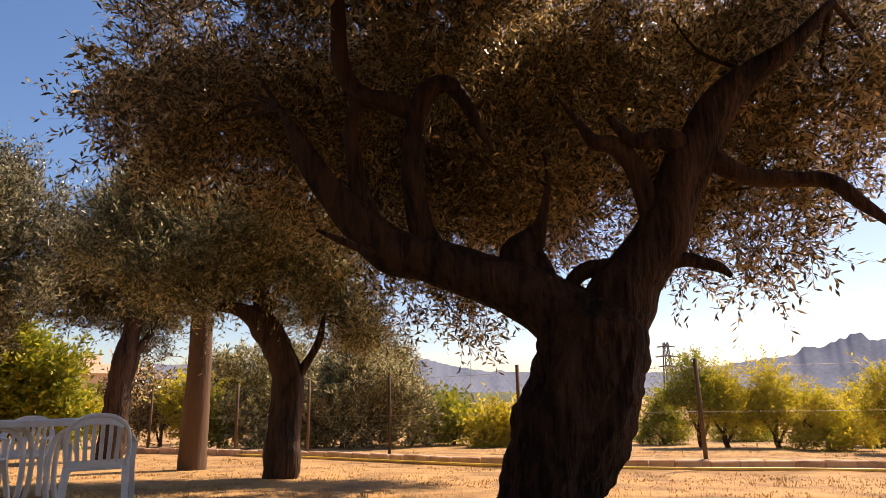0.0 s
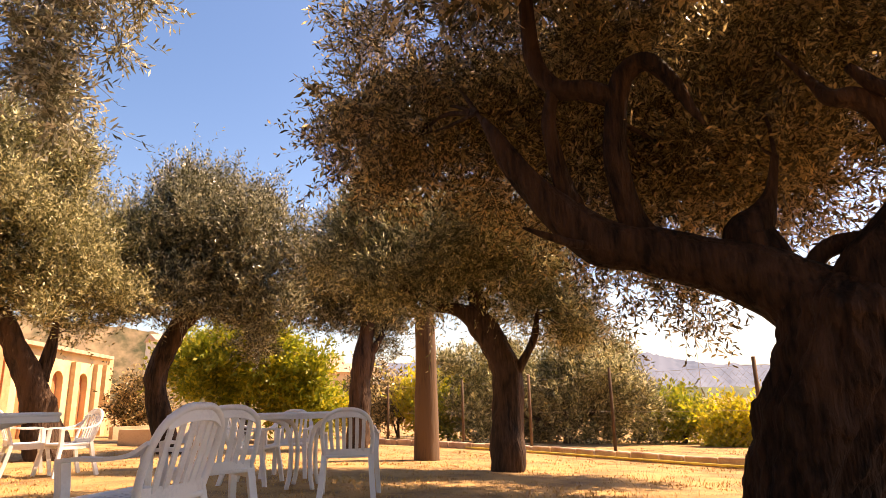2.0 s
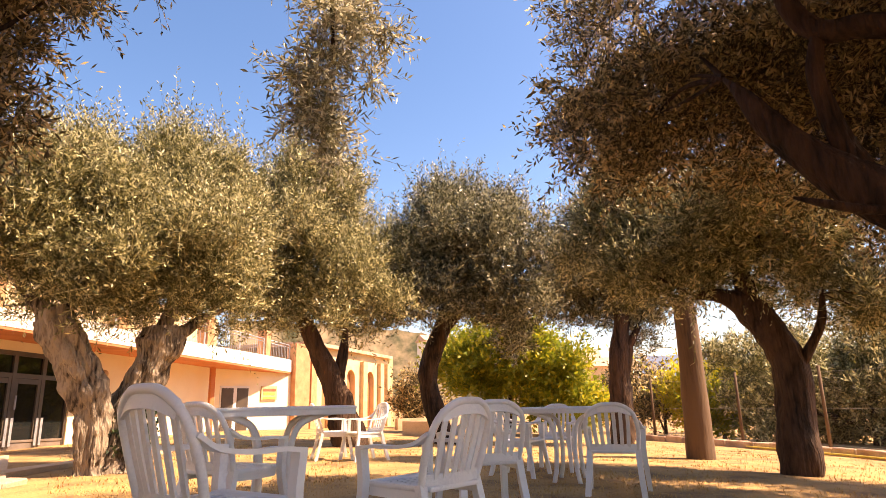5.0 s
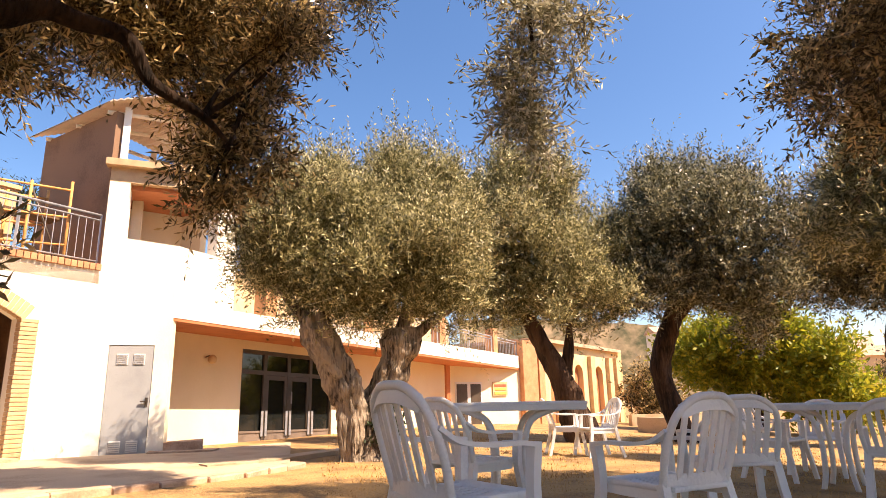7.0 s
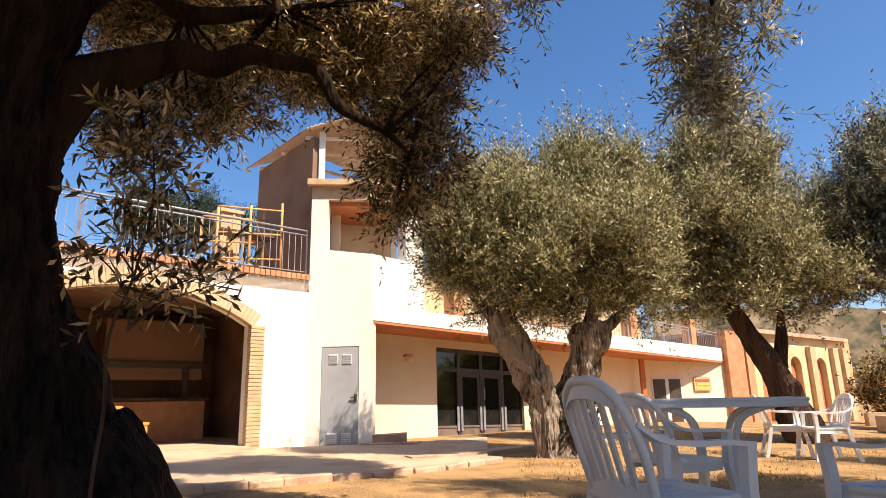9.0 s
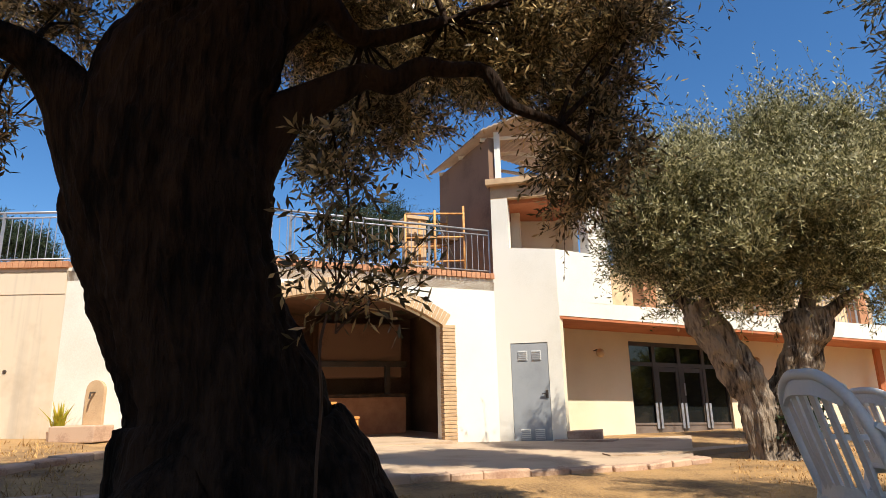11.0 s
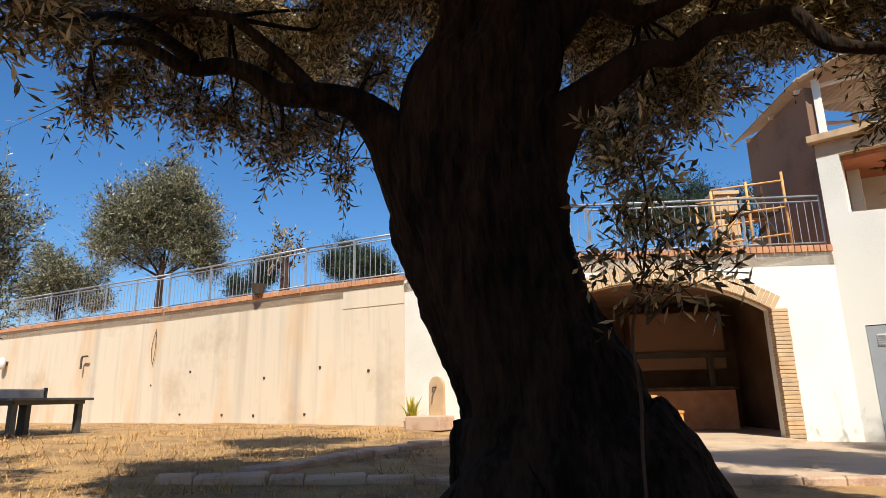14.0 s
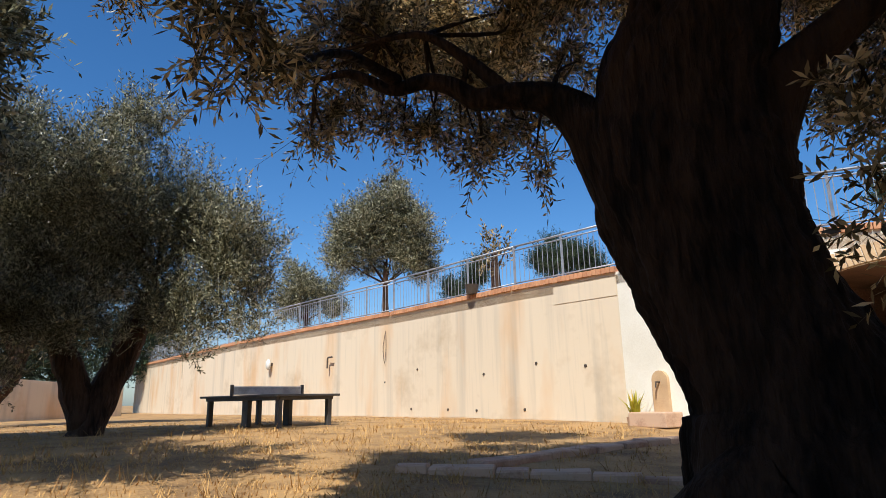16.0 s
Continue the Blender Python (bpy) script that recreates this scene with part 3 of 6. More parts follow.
slab(bm, A0, B0, quad(0.003, 1.6, 5.4, 5.53, 5.36, 5.49), 0.5, -0.15)
tagged(part("ledge", bm, M_brick_pale), "sandy ledge over the loggia opening", "ledge", kind="structure")
for s, b in ((0.27, 0.15), (2.2, 0.15), (0.27, 2.5), (2.2, 2.5)):
    bm = box(bmesh.new(), tower(s, 6.05, b), (0.13, 0.13, 1.35), None, 0.005)
    tagged(part("roof_column", bm, M_white), "slim white column under the vaulted roof", "column", kind="structure")
for b in (0.15, 1.3, 2.5):
    pa, pb = tower(-0.1, 6.6, b), tower(2.9, 6.55, b)
    bm = tube(bmesh.new(), [(*pa, 0.05), (*((pa + pb) / 2 + Vector((0, 0, 0.2))), 0.05), (*pb, 0.05)], 6)
    tagged(part("rafter", bm, M_white), "white painted rafter of the vaulted roof", "rafter", kind="structure")
bm = bmesh.new()
prev = None
for i in range(61):
    t = i / 60
    s = -0.3 + 3.6 * t
    z = 6.66 + 0.34 * math.sin(math.pi * t) + (0.03 if i % 2 else 0)
    row = [bm.verts.new(tower(s, z + dz, b)) for b in (-0.3, 2.8) for dz in (0, 0.03)]
    if prev:
        for a, b in ((0, 2), (3, 1), (1, 0), (2, 3)):
            bm.faces.new((prev[a], prev[b], row[b], row[a]))
    prev = row
tagged(part("roof_tower", bm, M_corr), "vaulted corrugated sheet roof over the tower", "roof", kind="structure")
# chimney stack beside the tower
bm = slab(bmesh.new(), T0, T1, quad(0.75, 1.2, COPE - 0.06, 5.1), 0.45, 1.9)
slab(bm, T0, T1, quad(0.7, 1.25, 5.1, 5.18), 0.55, 1.85)
tagged(part("chimney", bm, M_brick_pale), "sandy brick chimney stack on the terrace", "chimney", kind="structure")

# scaffold on the terrace
scaff = thing("scaffold", along(T0, T1, 0.5, COPE, 1.0), "rusty orange scaffold frame on the terrace", "scaffold")


def pipe(name, a, b, r, mat, parent, seg=7):
    inv = parent.matrix_world.inverted() if parent else Matrix()
    a, b = inv @ Vector(a), inv @ Vector(b)
    return part(name, tube(bmesh.new(), [(*a, r), (*((a + b) / 2), r), (*b, r)], seg), mat, parent, smooth=True)


for s in (0.28, 1.0, 1.7):
    for b in (0.8, 1.7):
        pipe("upright", along(T0, T1, s, COPE - 0.06, b), along(T0, T1, s, 5.25 - 0.25 * s, b), 0.028, M_rust, scaff)
for z in (3.9, 4.45, 5.0):
    for b in (0.8, 1.7):
        pipe("ledger", along(T0, T1, 0.28, z, b), along(T0, T1, 1.7, z - 0.15, b), 0.022, M_rust, scaff)
pipe("brace", along(T0, T1, 0.28, COPE, 0.8), along(T0, T1, 1.0, 4.9, 0.8), 0.018, M_dark, scaff)
pipe("brace", along(T0, T1, 0.4, COPE, 1.7), along(T0, T1, 1.6, 4.6, 1.7), 0.018, M_dark, scaff)
inv = scaff.matrix_world.inverted()
bm = slab(bmesh.new(), T0, T1, quad(0.3, 1.6, 4.42, 4.47), 0.45, 1.0)
bm.transform(inv)
part("plank", bm, M_wood, scaff)

# terrace floor behind the walls
bm = plate(bmesh.new(), [T0, *RUN, (-40, -46), (-40, 3), tower(0, 0, 4.5)], COPE - 0.25, COPE - 0.06)
tagged(part("terrace_floor", bm, M_pave), "paved terrace behind the retaining wall", "terrace", kind="structure")

# railings


def railing(p, q, label, step=0.14, split=True, high=1.0, base=COPE + 0.1, base2=None):
    p, q = Vector((*p[:2], 0)), Vector((*q[:2], 0))
    L, u = (q - p).length, (q - p).normalized()
    n = along(p, q, 0, 0, 0.14) - p
    base2 = base if base2 is None else base2
    r = thing("railing", p + n + Vector((0, 0, base)), label, "railing", "terrace railings")

    def pt(s, h):
        return u * s + Vector((0, 0, h + (base2 - base) * s / L))
    for h, k in ((high, 0.024), (high - 0.1, 0.016), (0.1, 0.016)):
        part("rail", tube(bmesh.new(), [(*pt(0, h), k), (*pt(L / 2, h), k), (*pt(L, h), k)], 7), M_rail, r, smooth=True)
    posts = max(1, round(L / 1.55))
    for i in range(posts + 1):
        s = L * i / posts
        part("post", box(bmesh.new(), pt(s, high / 2) , (0.04, 0.04, high)), M_rail, r)
    data = None
    joined = bmesh.new() if not split else None
    for i in range(1, int(L / step)):
        c = pt(i * step, high / 2)
        if split:
            if data is None:
                o = part("baluster", tube(bmesh.new(), [(0, 0, 0.1 - high / 2, 0.0075), (0, 0, high / 2 - 0.1, 0.0075)], 5), M_rail, r)
                data = o.data
            else:
                o = new("baluster", data)
                o.parent = r
            o.location = c
        else:
            tube(joined, [(c.x, c.y, c.z + 0.1 - high / 2, 0.009), (c.x, c.y, c.z + high / 2 - 0.1, 0.009)], 4, caps=False)
    if joined:
        tagged(part("balusters", joined, M_rail, r), kind="stuff")
    return r


railing(T0, T1, "galvanised bar railing on the brick coping above the arch")
for i, (p, q) in enumerate(zip(RUN, RUN[1:])):
    railing(p, q, "galvanised bar railing along the retaining wall", split=i < 4)
for s0, s1 in ((2.75, 6.0), (6.4, 10.0), (10.4, 14.0), (14.4, 16.3)):
    railing(along(A0, B0, s0), along(A0, B0, s1), "pale bar railing above the canopy", split=False, high=0.75, base=fall(s0, 2.83), base2=fall(s1, 2.83))

# paving, kerbs


def strip(name, pts, wide, z0, z1, mat, label):
    """A kerb laid over the ground through plan points."""
    ln = smooth_line([p[:2] for p in pts], 8)
    bm, prev = bmesh.new(), None
    for i, p in enumerate(ln):
        w = Vector((*(ln[min(i + 1, len(ln) - 1)] - ln[max(i - 1, 0)]), 0)).normalized()
        n = Vector((-w.y, w.x, 0)) * wide / 2
        c = Vector((p[0], p[1], ground_z(p[0], p[1])))
        row = [bm.verts.new(c + o + Vector((0, 0, z + 0.012 * noise.noise(c * 3)))) for o, z in ((n, z0), (n, z1), (-n, z1), (-n, z0))]
        if prev:
            for k in range(4):
                bm.faces.new((prev[k], prev[(k + 1) % 4], row[(k + 1) % 4], row[k]))
        else:
            bm.faces.new(row)
        prev = row
    bm.faces.new(prev[::-1])
    return tagged(part(name, bm, mat), label, "kerb", kind="structure")


bm = bmesh.new()
inner = smooth_line([polar(116, 6.5)[:2], polar(110, 6.4)[:2], polar(102, 7.0)[:2], polar(92, 7.5)[:2], polar(83, 8.2)[:2], polar(77, 9.4)[:2]], 6)
outer = smooth_line([polar(118.6, 11.2)[:2], polar(113, 11.3)[:2], polar(106, 11.7)[:2], polar(96, 12.4)[:2], polar(86, 12.9)[:2], polar(77, 14.4)[:2]], 6)
rows = []
for a, b in zip(inner, outer):
    rows.append([bm.verts.new((p[0], p[1], ground_z(p[0], p[1]) + 0.045)) for p in (a + (b - a) * k / 8 for k in range(9))])
for a, b in zip(rows, rows[1:]):
    for k in range(8):
        bm.faces.new((a[k], a[k + 1], b[k + 1], b[k]))
tagged(part("pavement", bm, M_pave, smooth=True), "pale beaten-earth forecourt before the house", "pavement", kind="structure")


def kerb_stones(name, pts, wide, high, label, seed):
    """A kerb of single stones of uneven length, bedded in the ground along plan points."""
    rnd = random.Random(seed)
    whole = tagged(new(name), label, "kerb", kind="structure")
    ln = [Vector((*p, 0)) for p in smooth_line([p[:2] for p in pts], 24)]
    data = []
    for k in range(5):
        bm = box(bmesh.new(), (0, 0, 0), (1, wide * rnd.uniform(0.9, 1.08), high + 0.2))
        for v in bm.verts:
            v.co += Vector((0, rnd.uniform(-0.02, 0.02), rnd.uniform(-0.012, 0.012)))
        bmesh.ops.bevel(bm, geom=bm.edges[:], offset=0.018, segments=1, affect="EDGES")
        me = bpy.data.meshes.new("kerb_stone")
        bm.to_mesh(me)
        bm.free()
        me.materials.append(M_kerb)
        data.append(me)
    i, size = 0, rnd.uniform(0.3, 0.6)
    for k in range(1, len(ln)):
        if (ln[k] - ln[i]).length >= size:
            a, b = ln[i], ln[k]
            c, d = (a + b) / 2, b - a
            o = new("kerb_stone", rnd.choice(data))
            o.parent = whole
            o.matrix_world = Matrix.Translation((c.x, c.y, ground_z(c.x, c.y) + high / 2 - 0.1 + rnd.uniform(-0.012, 0.012))) @ Matrix.Rotation(math.atan2(d.y, d.x) + rnd.uniform(-0.04, 0.04), 4, "Z") @ Matrix.Diagonal((d.length - 0.015, 1, 1, 1))
            i, size = k, rnd.uniform(0.3, 0.6)
    return whole


kerb_stones("kerb_garden", [polar(150, 6.4), polar(136, 6.2), polar(122, 6.2), polar(110, 6.4), polar(101, 7.0), polar(90, 7.6), polar(82, 8.2), polar(76, 9.5)], 0.22, 0.07, "low terracotta stone kerb along the garden", 3)
kerb_stones("kerb_path", [polar(143, 6.5), polar(136, 7.6), polar(130, 8.8), polar(125, 10.0)], 0.24, 0.08, "raised terracotta stone kerb of the path", 4)
strip("kerb_house", [polar(84, 9.6), polar(80, 9.9), polar(74, 11.2), polar(68, 13.0), polar(64, 15.5)], 0.35, -0.1, 0.07, M_pave, "pale kerb before the glazed doors")

# wall fountain with basin and plant
fp = along(T1, T2, 1.85, 0.33, 0)
fountain = thing("wall_fountain", fp, "sandy stone wall fountain with tap and basin", "fountain")
rf = Matrix.Rotation(math.radians(-90), 4, "Z")
fountain.matrix_world = Matrix.Translation(fp) @ rf
bm = bmesh.new()
o2 = [(-0.17, 0), (0.17, 0), (0.17, 0.82), *[(0.17 * math.cos(a), 0.82 + 0.17 * math.sin(a)) for a in [math.pi * k / 8 for k in range(1, 8)]], (-0.17, 0.82)]
vs = [[bm.verts.new((x, y, z)) for x, z in o2] for y in (-0.01, 0.07)]
bm.faces.new(vs[0])
bm.faces.new(vs[1][::-1])
for i in range(len(o2)):
    j = (i + 1) % len(o2)
    bm.faces.new((vs[0][i], vs[1][i], vs[1][j], vs[0][j]))
part("back_stone", bm, M_brick_pale, fountain)
part("basin", box(bmesh.new(), (0.0, 0.28, 0.12), (0.8, 0.5, 0.26), None, 0.02), M_kerb, fountain)
part("tap", tube(bmesh.new(), [(0, 0.07, 0.78, 0.018), (0, 0.17, 0.78, 0.018), (0, 0.19, 0.68, 0.016)], 8), M_dark, fountain)
plant = thing("plant", Matrix.Translation(fp + Vector((0.3, -0.42, 0.02))), "spiky yellow-green potted plant beside the fountain", "plant")
bm = bmesh.new()
rnd = random.Random(7)
for k in range(46):
    a, tilt, h = rnd.uniform(0, 6.28), rnd.uniform(0.1, 0.7), rnd.uniform(0.3, 0.6)
    w = Vector((math.cos(a) * tilt, math.sin(a) * tilt, 1)).normalized()
    sd = Vector((-math.sin(a), math.cos(a), 0)) * 0.022
    b0, m0, t0 = Vector((math.cos(a) * 0.06, math.sin(a) * 0.06, 0.1)), w * h * 0.55 + Vector((0, 0, 0.1)), w * h + Vector((math.cos(a), math.sin(a), -0.3)) * tilt * 0.12 + Vector((0, 0, 0.1))
    v = [bm.verts.new(q) for q in (b0 - sd, b0 + sd, m0 + sd, t0, m0 - sd)]
    bm.faces.new(v)
part("blades", bm, M_leaf_yellow, plant)
part("pot", tube(bmesh.new(), [(0, 0, -0.33, 0.12), (0, 0, 0, 0.15), (0, 0, 0.14, 0.17)], 14), M_kerb, plant)

# marks on the concrete wall
rnd = random.Random(3)
for s, z in ((0.9, 1.5), (2.6, 0.62), (2.2, 1.62), (4.2, 0.6), (3.9, 1.45), (5.3, 0.62), (6.6, 1.7), (6.9, 0.64), (8.2, 1.4)):
    seg = 0 if s < 2.8 else 1
    p = along(RUN[1 + seg], RUN[2 + seg], s - (2.83 if seg else 0), z, -0.004)
    bm = bmesh.new()
    bmesh.ops.create_cone(bm, cap_ends=True, segments=10, radius1=0.035, radius2=0.03, depth=0.03, matrix=Matrix.Translation(p) @ Matrix.Rotation(radians(90), 4, "Y"))
    tagged(part("tie_hole", bm, M_dark), "dark formwork tie hole in the concrete", "hole", group="tie holes", kind="structure")
bm = slab(bmesh.new(), RUN[1], RUN[2], quad(0.02, 1.6, 2.86, 3.24), 0.02, -0.012)
tagged(part("concrete_patch", bm, M_concrete), "repaired concrete panel under the coping", "panel", kind="structure")
pp = along(RUN[3], RUN[4], 3.2, 0, -0.1)
spout = thing("drain_pipe", pp + Vector((0, 0, 1.9)), "bent dark drain pipe on the concrete wall", "pipe")
part("bend", tube(bmesh.new(), [(0.02, 0.28, 0.4, 0.03), (0.04, 0.04, 0.4, 0.03), (0.05, 0, 0.36, 0.03), (0.05, 0, 0.05, 0.03)], 8), M_dark, spout)
cab = thing("hanging_cable", along(RUN[3], RUN[4], 0.2, 1.9, -0.03), "coil of dark cable hanging on the wall", "cable")
part("loop", tube(bmesh.new(), smooth_line([(0, 0.02, 1.0, 0.007), (0.02, -0.1, 0.5, 0.007), (0.02, 0.0, 0.05, 0.007), (0.02, 0.08, 0.5, 0.007), (0.0, 0.03, 0.95, 0.007)], 6), 6), M_dark, cab)

# ---- trees ----


def leaves(blobs, twigs, length, width, up=0.5, out=0.6, per=13, twig=0.34, seed=1, shell=0.45):
    """Small folded leaves set in pairs along many thin shoots that fill a crown of soft clumps (x, y, z, r)."""
    rng = np.random.default_rng(seed)
    b = np.array(blobs, float)
    w = b[:, 3] ** 2.1
    pick = rng.choice(len(b), twigs, p=w / w.sum())
    d = rng.normal(size=(twigs, 3))
    d /= np.linalg.norm(d, axis=1)[:, None]
    rad = rng.random(twigs) ** shell * (0.92 + 0.16 * rng.normal(size=twigs).clip(-1.5, 1.5))
    start = b[pick, :3] + d * (b[pick, 3] * rad)[:, None] * np.array([1, 1, 0.9])
    way = d * out + rng.normal(size=(twigs, 3)) * 0.5 + np.array([0, 0, up])
    way /= np.linalg.norm(way, axis=1)[:, None]
    size = twig * (0.6 + 0.8 * rng.random(twigs)) * (1 + 0.8 * (rng.random(twigs) < 0.1)) * (1 + 0.7 * (d[:, 2] > 0.4) * (up > 0.3))
    t = np.linspace(0.08, 1.0, per)[None, :, None]
    sag = np.array([0, 0, -0.25])[None, None, :] * (t ** 2) * size[:, None, None] * (0.4 + rng.random((twigs, 1, 1)))
    root = start[:, None, :] + way[:, None, :] * t * size[:, None, None] + sag
    side = np.cross(way, rng.normal(size=(twigs, 3)))
    side /= np.linalg.norm(side, axis=1)[:, None]
    other = np.cross(way, side)
    ang = (np.arange(per) * 1.9)[None, :, None] + rng.random((twigs, per, 1)) * 1.2
    lw = way[:, None, :] * 0.75 + (side[:, None, :] * np.cos(ang) + other[:, None, :] * np.sin(ang)) * 0.8 + rng.normal(size=(twigs, per, 3)) * 0.22
    lw /= np.linalg.norm(lw, axis=2)[..., None]
    ls = np.cross(lw, rng.normal(size=(twigs, per, 3)))
    ls /= np.linalg.norm(ls, axis=2)[..., None]
    ll = length * (0.7 + 0.6 * rng.random((twigs, per, 1)))
    wid = width * (0.8 + 0.4 * rng.random((twigs, per, 1)))
    v = np.stack([root, root + lw * ll * 0.5 + ls * wid * 0.5, root + lw * ll, root + lw * ll * 0.5 - ls * wid * 0.5], axis=2).reshape(-1, 3)
    # the thin shoot itself
    st = np.cross(way, rng.normal(size=(twigs, 3)))
    st *= (0.0035 + 0.02 * width) / np.linalg.norm(st, axis=1)[:, None]
    base = start - way * (size * 0.5)[:, None]
    stem = np.stack([base - st, base + st, root[:, -1] + st * 0.3, root[:, -1] - st * 0.3], axis=1).reshape(-1, 3)
    return np.concatenate([v, stem])


def broken(blobs, seed, small=0.46, n=5):
    """Smaller clumps set about the skin of larger ones, for an uneven outline."""
    rnd, more = random.Random(seed), []
    for x, y, z, r in blobs:
        for _ in range(n):
            w = Vector((rnd.gauss(0, 1), rnd.gauss(0, 1), rnd.gauss(0.15, 0.8))).normalized() * r * rnd.uniform(0.75, 1.32)
            more.append((x + w.x, y + w.y, z + w.z, r * small * rnd.uniform(0.7, 1.2)))
    return [(x, y, z, r * 0.9) for x, y, z, r in blobs] + more


def crown(name, v, mat, parent, label=""):
    me = bpy.data.meshes.new(name)
    k = len(v) // 4
    me.vertices.add(4 * k)
    me.vertices.foreach_set("co", v.astype(np.float32).ravel())
    me.loops.add(4 * k)
    me.loops.foreach_set("vertex_index", np.arange(4 * k, dtype=np.int32))
    me.polygons.add(k)
    me.polygons.foreach_set("loop_start", np.arange(0, 4 * k, 4, dtype=np.int32))
    me.polygons.foreach_set("loop_total", np.full(k, 4, dtype=np.int32))
    me.update(calc_edges=True)
    me.materials.append(mat)
    ob = new(name, me)
    ob.parent = parent
    return tagged(ob, label)


def tree(name, label, trunk, limbs, blobs, twigs, leaf=(0.07, 0.015), bark=None, foliage=None, up=0.5, out=0.6, seed=1, seg=14, twig=0.34, per=13, rough=0.28, sticks=True, category="olive tree", group="", shell=0.45, ragged=True, bristle=0):
    """trunk and limbs: (turn, rise, distance, radius); blobs: (turn, rise, distance, radius)."""
    bark, foliage = bark or M_bark, foliage or M_leaf
    ln = [(*seen(a, e, d), r) for a, e, d, r in trunk]
    bx, by = ln[0][0], ln[0][1]
    foot = Vector((bx, by, ground_z(bx, by)))
    whole = thing(name, foot, label, category, group)
    ln = [(x - foot.x, y - foot.y, z - foot.z, r) for x, y, z, r in ln]
    if ln[0][2] > -0.1:
        ln.insert(0, (ln[0][0], ln[0][1], -0.15, ln[0][3] * 1.25))
    part("trunk", tube(bmesh.new(), smooth_line(ln, 7 if seg < 40 else 20), seg, rough, rough, seed * 1.7), bark, whole, smooth=True)
    ends = [Vector(p[:3]) for p in ln[2:]]
    for k, lb in enumerate(limbs):
        q = [tuple(Vector((*seen(a, e, d),)) - foot) + (r,) for a, e, d, r in lb]
        part("limb", tube(bmesh.new(), smooth_line(q, 6), min(22, max(7, seg - 5)), rough, rough * 0.6, seed + k), bark, whole, smooth=True)
        ends += [Vector(p[:3]) for p in q[1:]]
    bl = [(*(seen(a, e, d) - foot), r) for a, e, d, r in blobs]
    if sticks and ends:
        bm = bmesh.new()
        rnd = random.Random(seed)
        for x, y, z, r in bl:
            c = Vector((x, y, z))
            s = min(ends, key=lambda p: (p - c).length)
            if (s - c).length > 1.6:
                continue
            for _ in range(2):
                e = c + Vector((rnd.uniform(-1, 1), rnd.uniform(-1, 1), rnd.uniform(-0.4, 1))) * r * 0.7
                m = (s + e) / 2 + Vector((rnd.uniform(-1, 1), rnd.uniform(-1, 1), rnd.uniform(-1, 1))) * (s - e).length * 0.12
                k = min(0.035, 0.006 + 0.012 * (s - e).length)
                tube(bm, smooth_line([(*s, k), (*m, k * 0.7), (*e, k * 0.25)], 3), 5, caps=False)
        tagged(part("branchwork", bm, bark, whole, smooth=True), kind="stuff")
    v = leaves(broken(bl, seed) if ragged else bl, twigs, leaf[0], leaf[1], up, out, per, twig, seed, shell)
    if bristle:
        top = [(x, y, z + r * 0.55, r * 0.8) for x, y, z, r in bl]
        v = np.concatenate([v, leaves(top, bristle, leaf[0], leaf[1], 2.6, 0.25, 16, twig * 1.35, seed + 1, 0.3)])
    crown("crown", v, foliage, whole)
    return whole


def at(d, rows, spread=0.0, seed=0):
    """Clumps at about one distance, spread in depth."""
    rnd = random.Random(seed)
    return [(a, e, d + rnd.uniform(-spread, spread), r) for a, e, r in rows]


GREAT = [(29.0, 22.1, 0.4), (27.8, 27.4, 0.55), (25.6, 32.4, 0.67), (17.8, 25.5, 0.77), (24.9, 19.6, 0.36), (10.1, 31.4, 0.87), (-1.4, 32.7, 0.87), (-12.7, 30.8, 0.93), (-23.2, 26.6, 0.93), (-34.8, 26.5, 0.93), (-39.0, 20.8, 0.67), (-27.2, 13.6, 0.51), (-22.2, 10.6, 0.26), (8.2, 17.0, 0.62), (-3.3, 15.9, 0.77), (-11.5, 17.9, 0.77), (1.2, 10.0, 0.39), (-3.0, 6.9, 0.26), (-19.7, 17.9, 0.67), (-33.9, 15.2, 0.36), (-8.3, 41.1, 1.03), (17.9, 40.6, 1.03), (-36.2, 35.8, 1.03)]
FILL = [(0, 22, 0.7), (-6, 24.5, 0.8), (5, 24, 0.7), (12, 20, 0.6), (-15, 24, 0.8), (-28, 20, 0.75), (-2, 19, 0.7), (14, 29, 0.75), (-30, 30, 0.9), (-10, 20.5, 0.7), (-6, 36, 0.9), (7, 37, 0.9), (-20, 33, 0.9), (22, 24, 0.55), (4, 19.5, 0.6), (-24, 16.5, 0.5)]
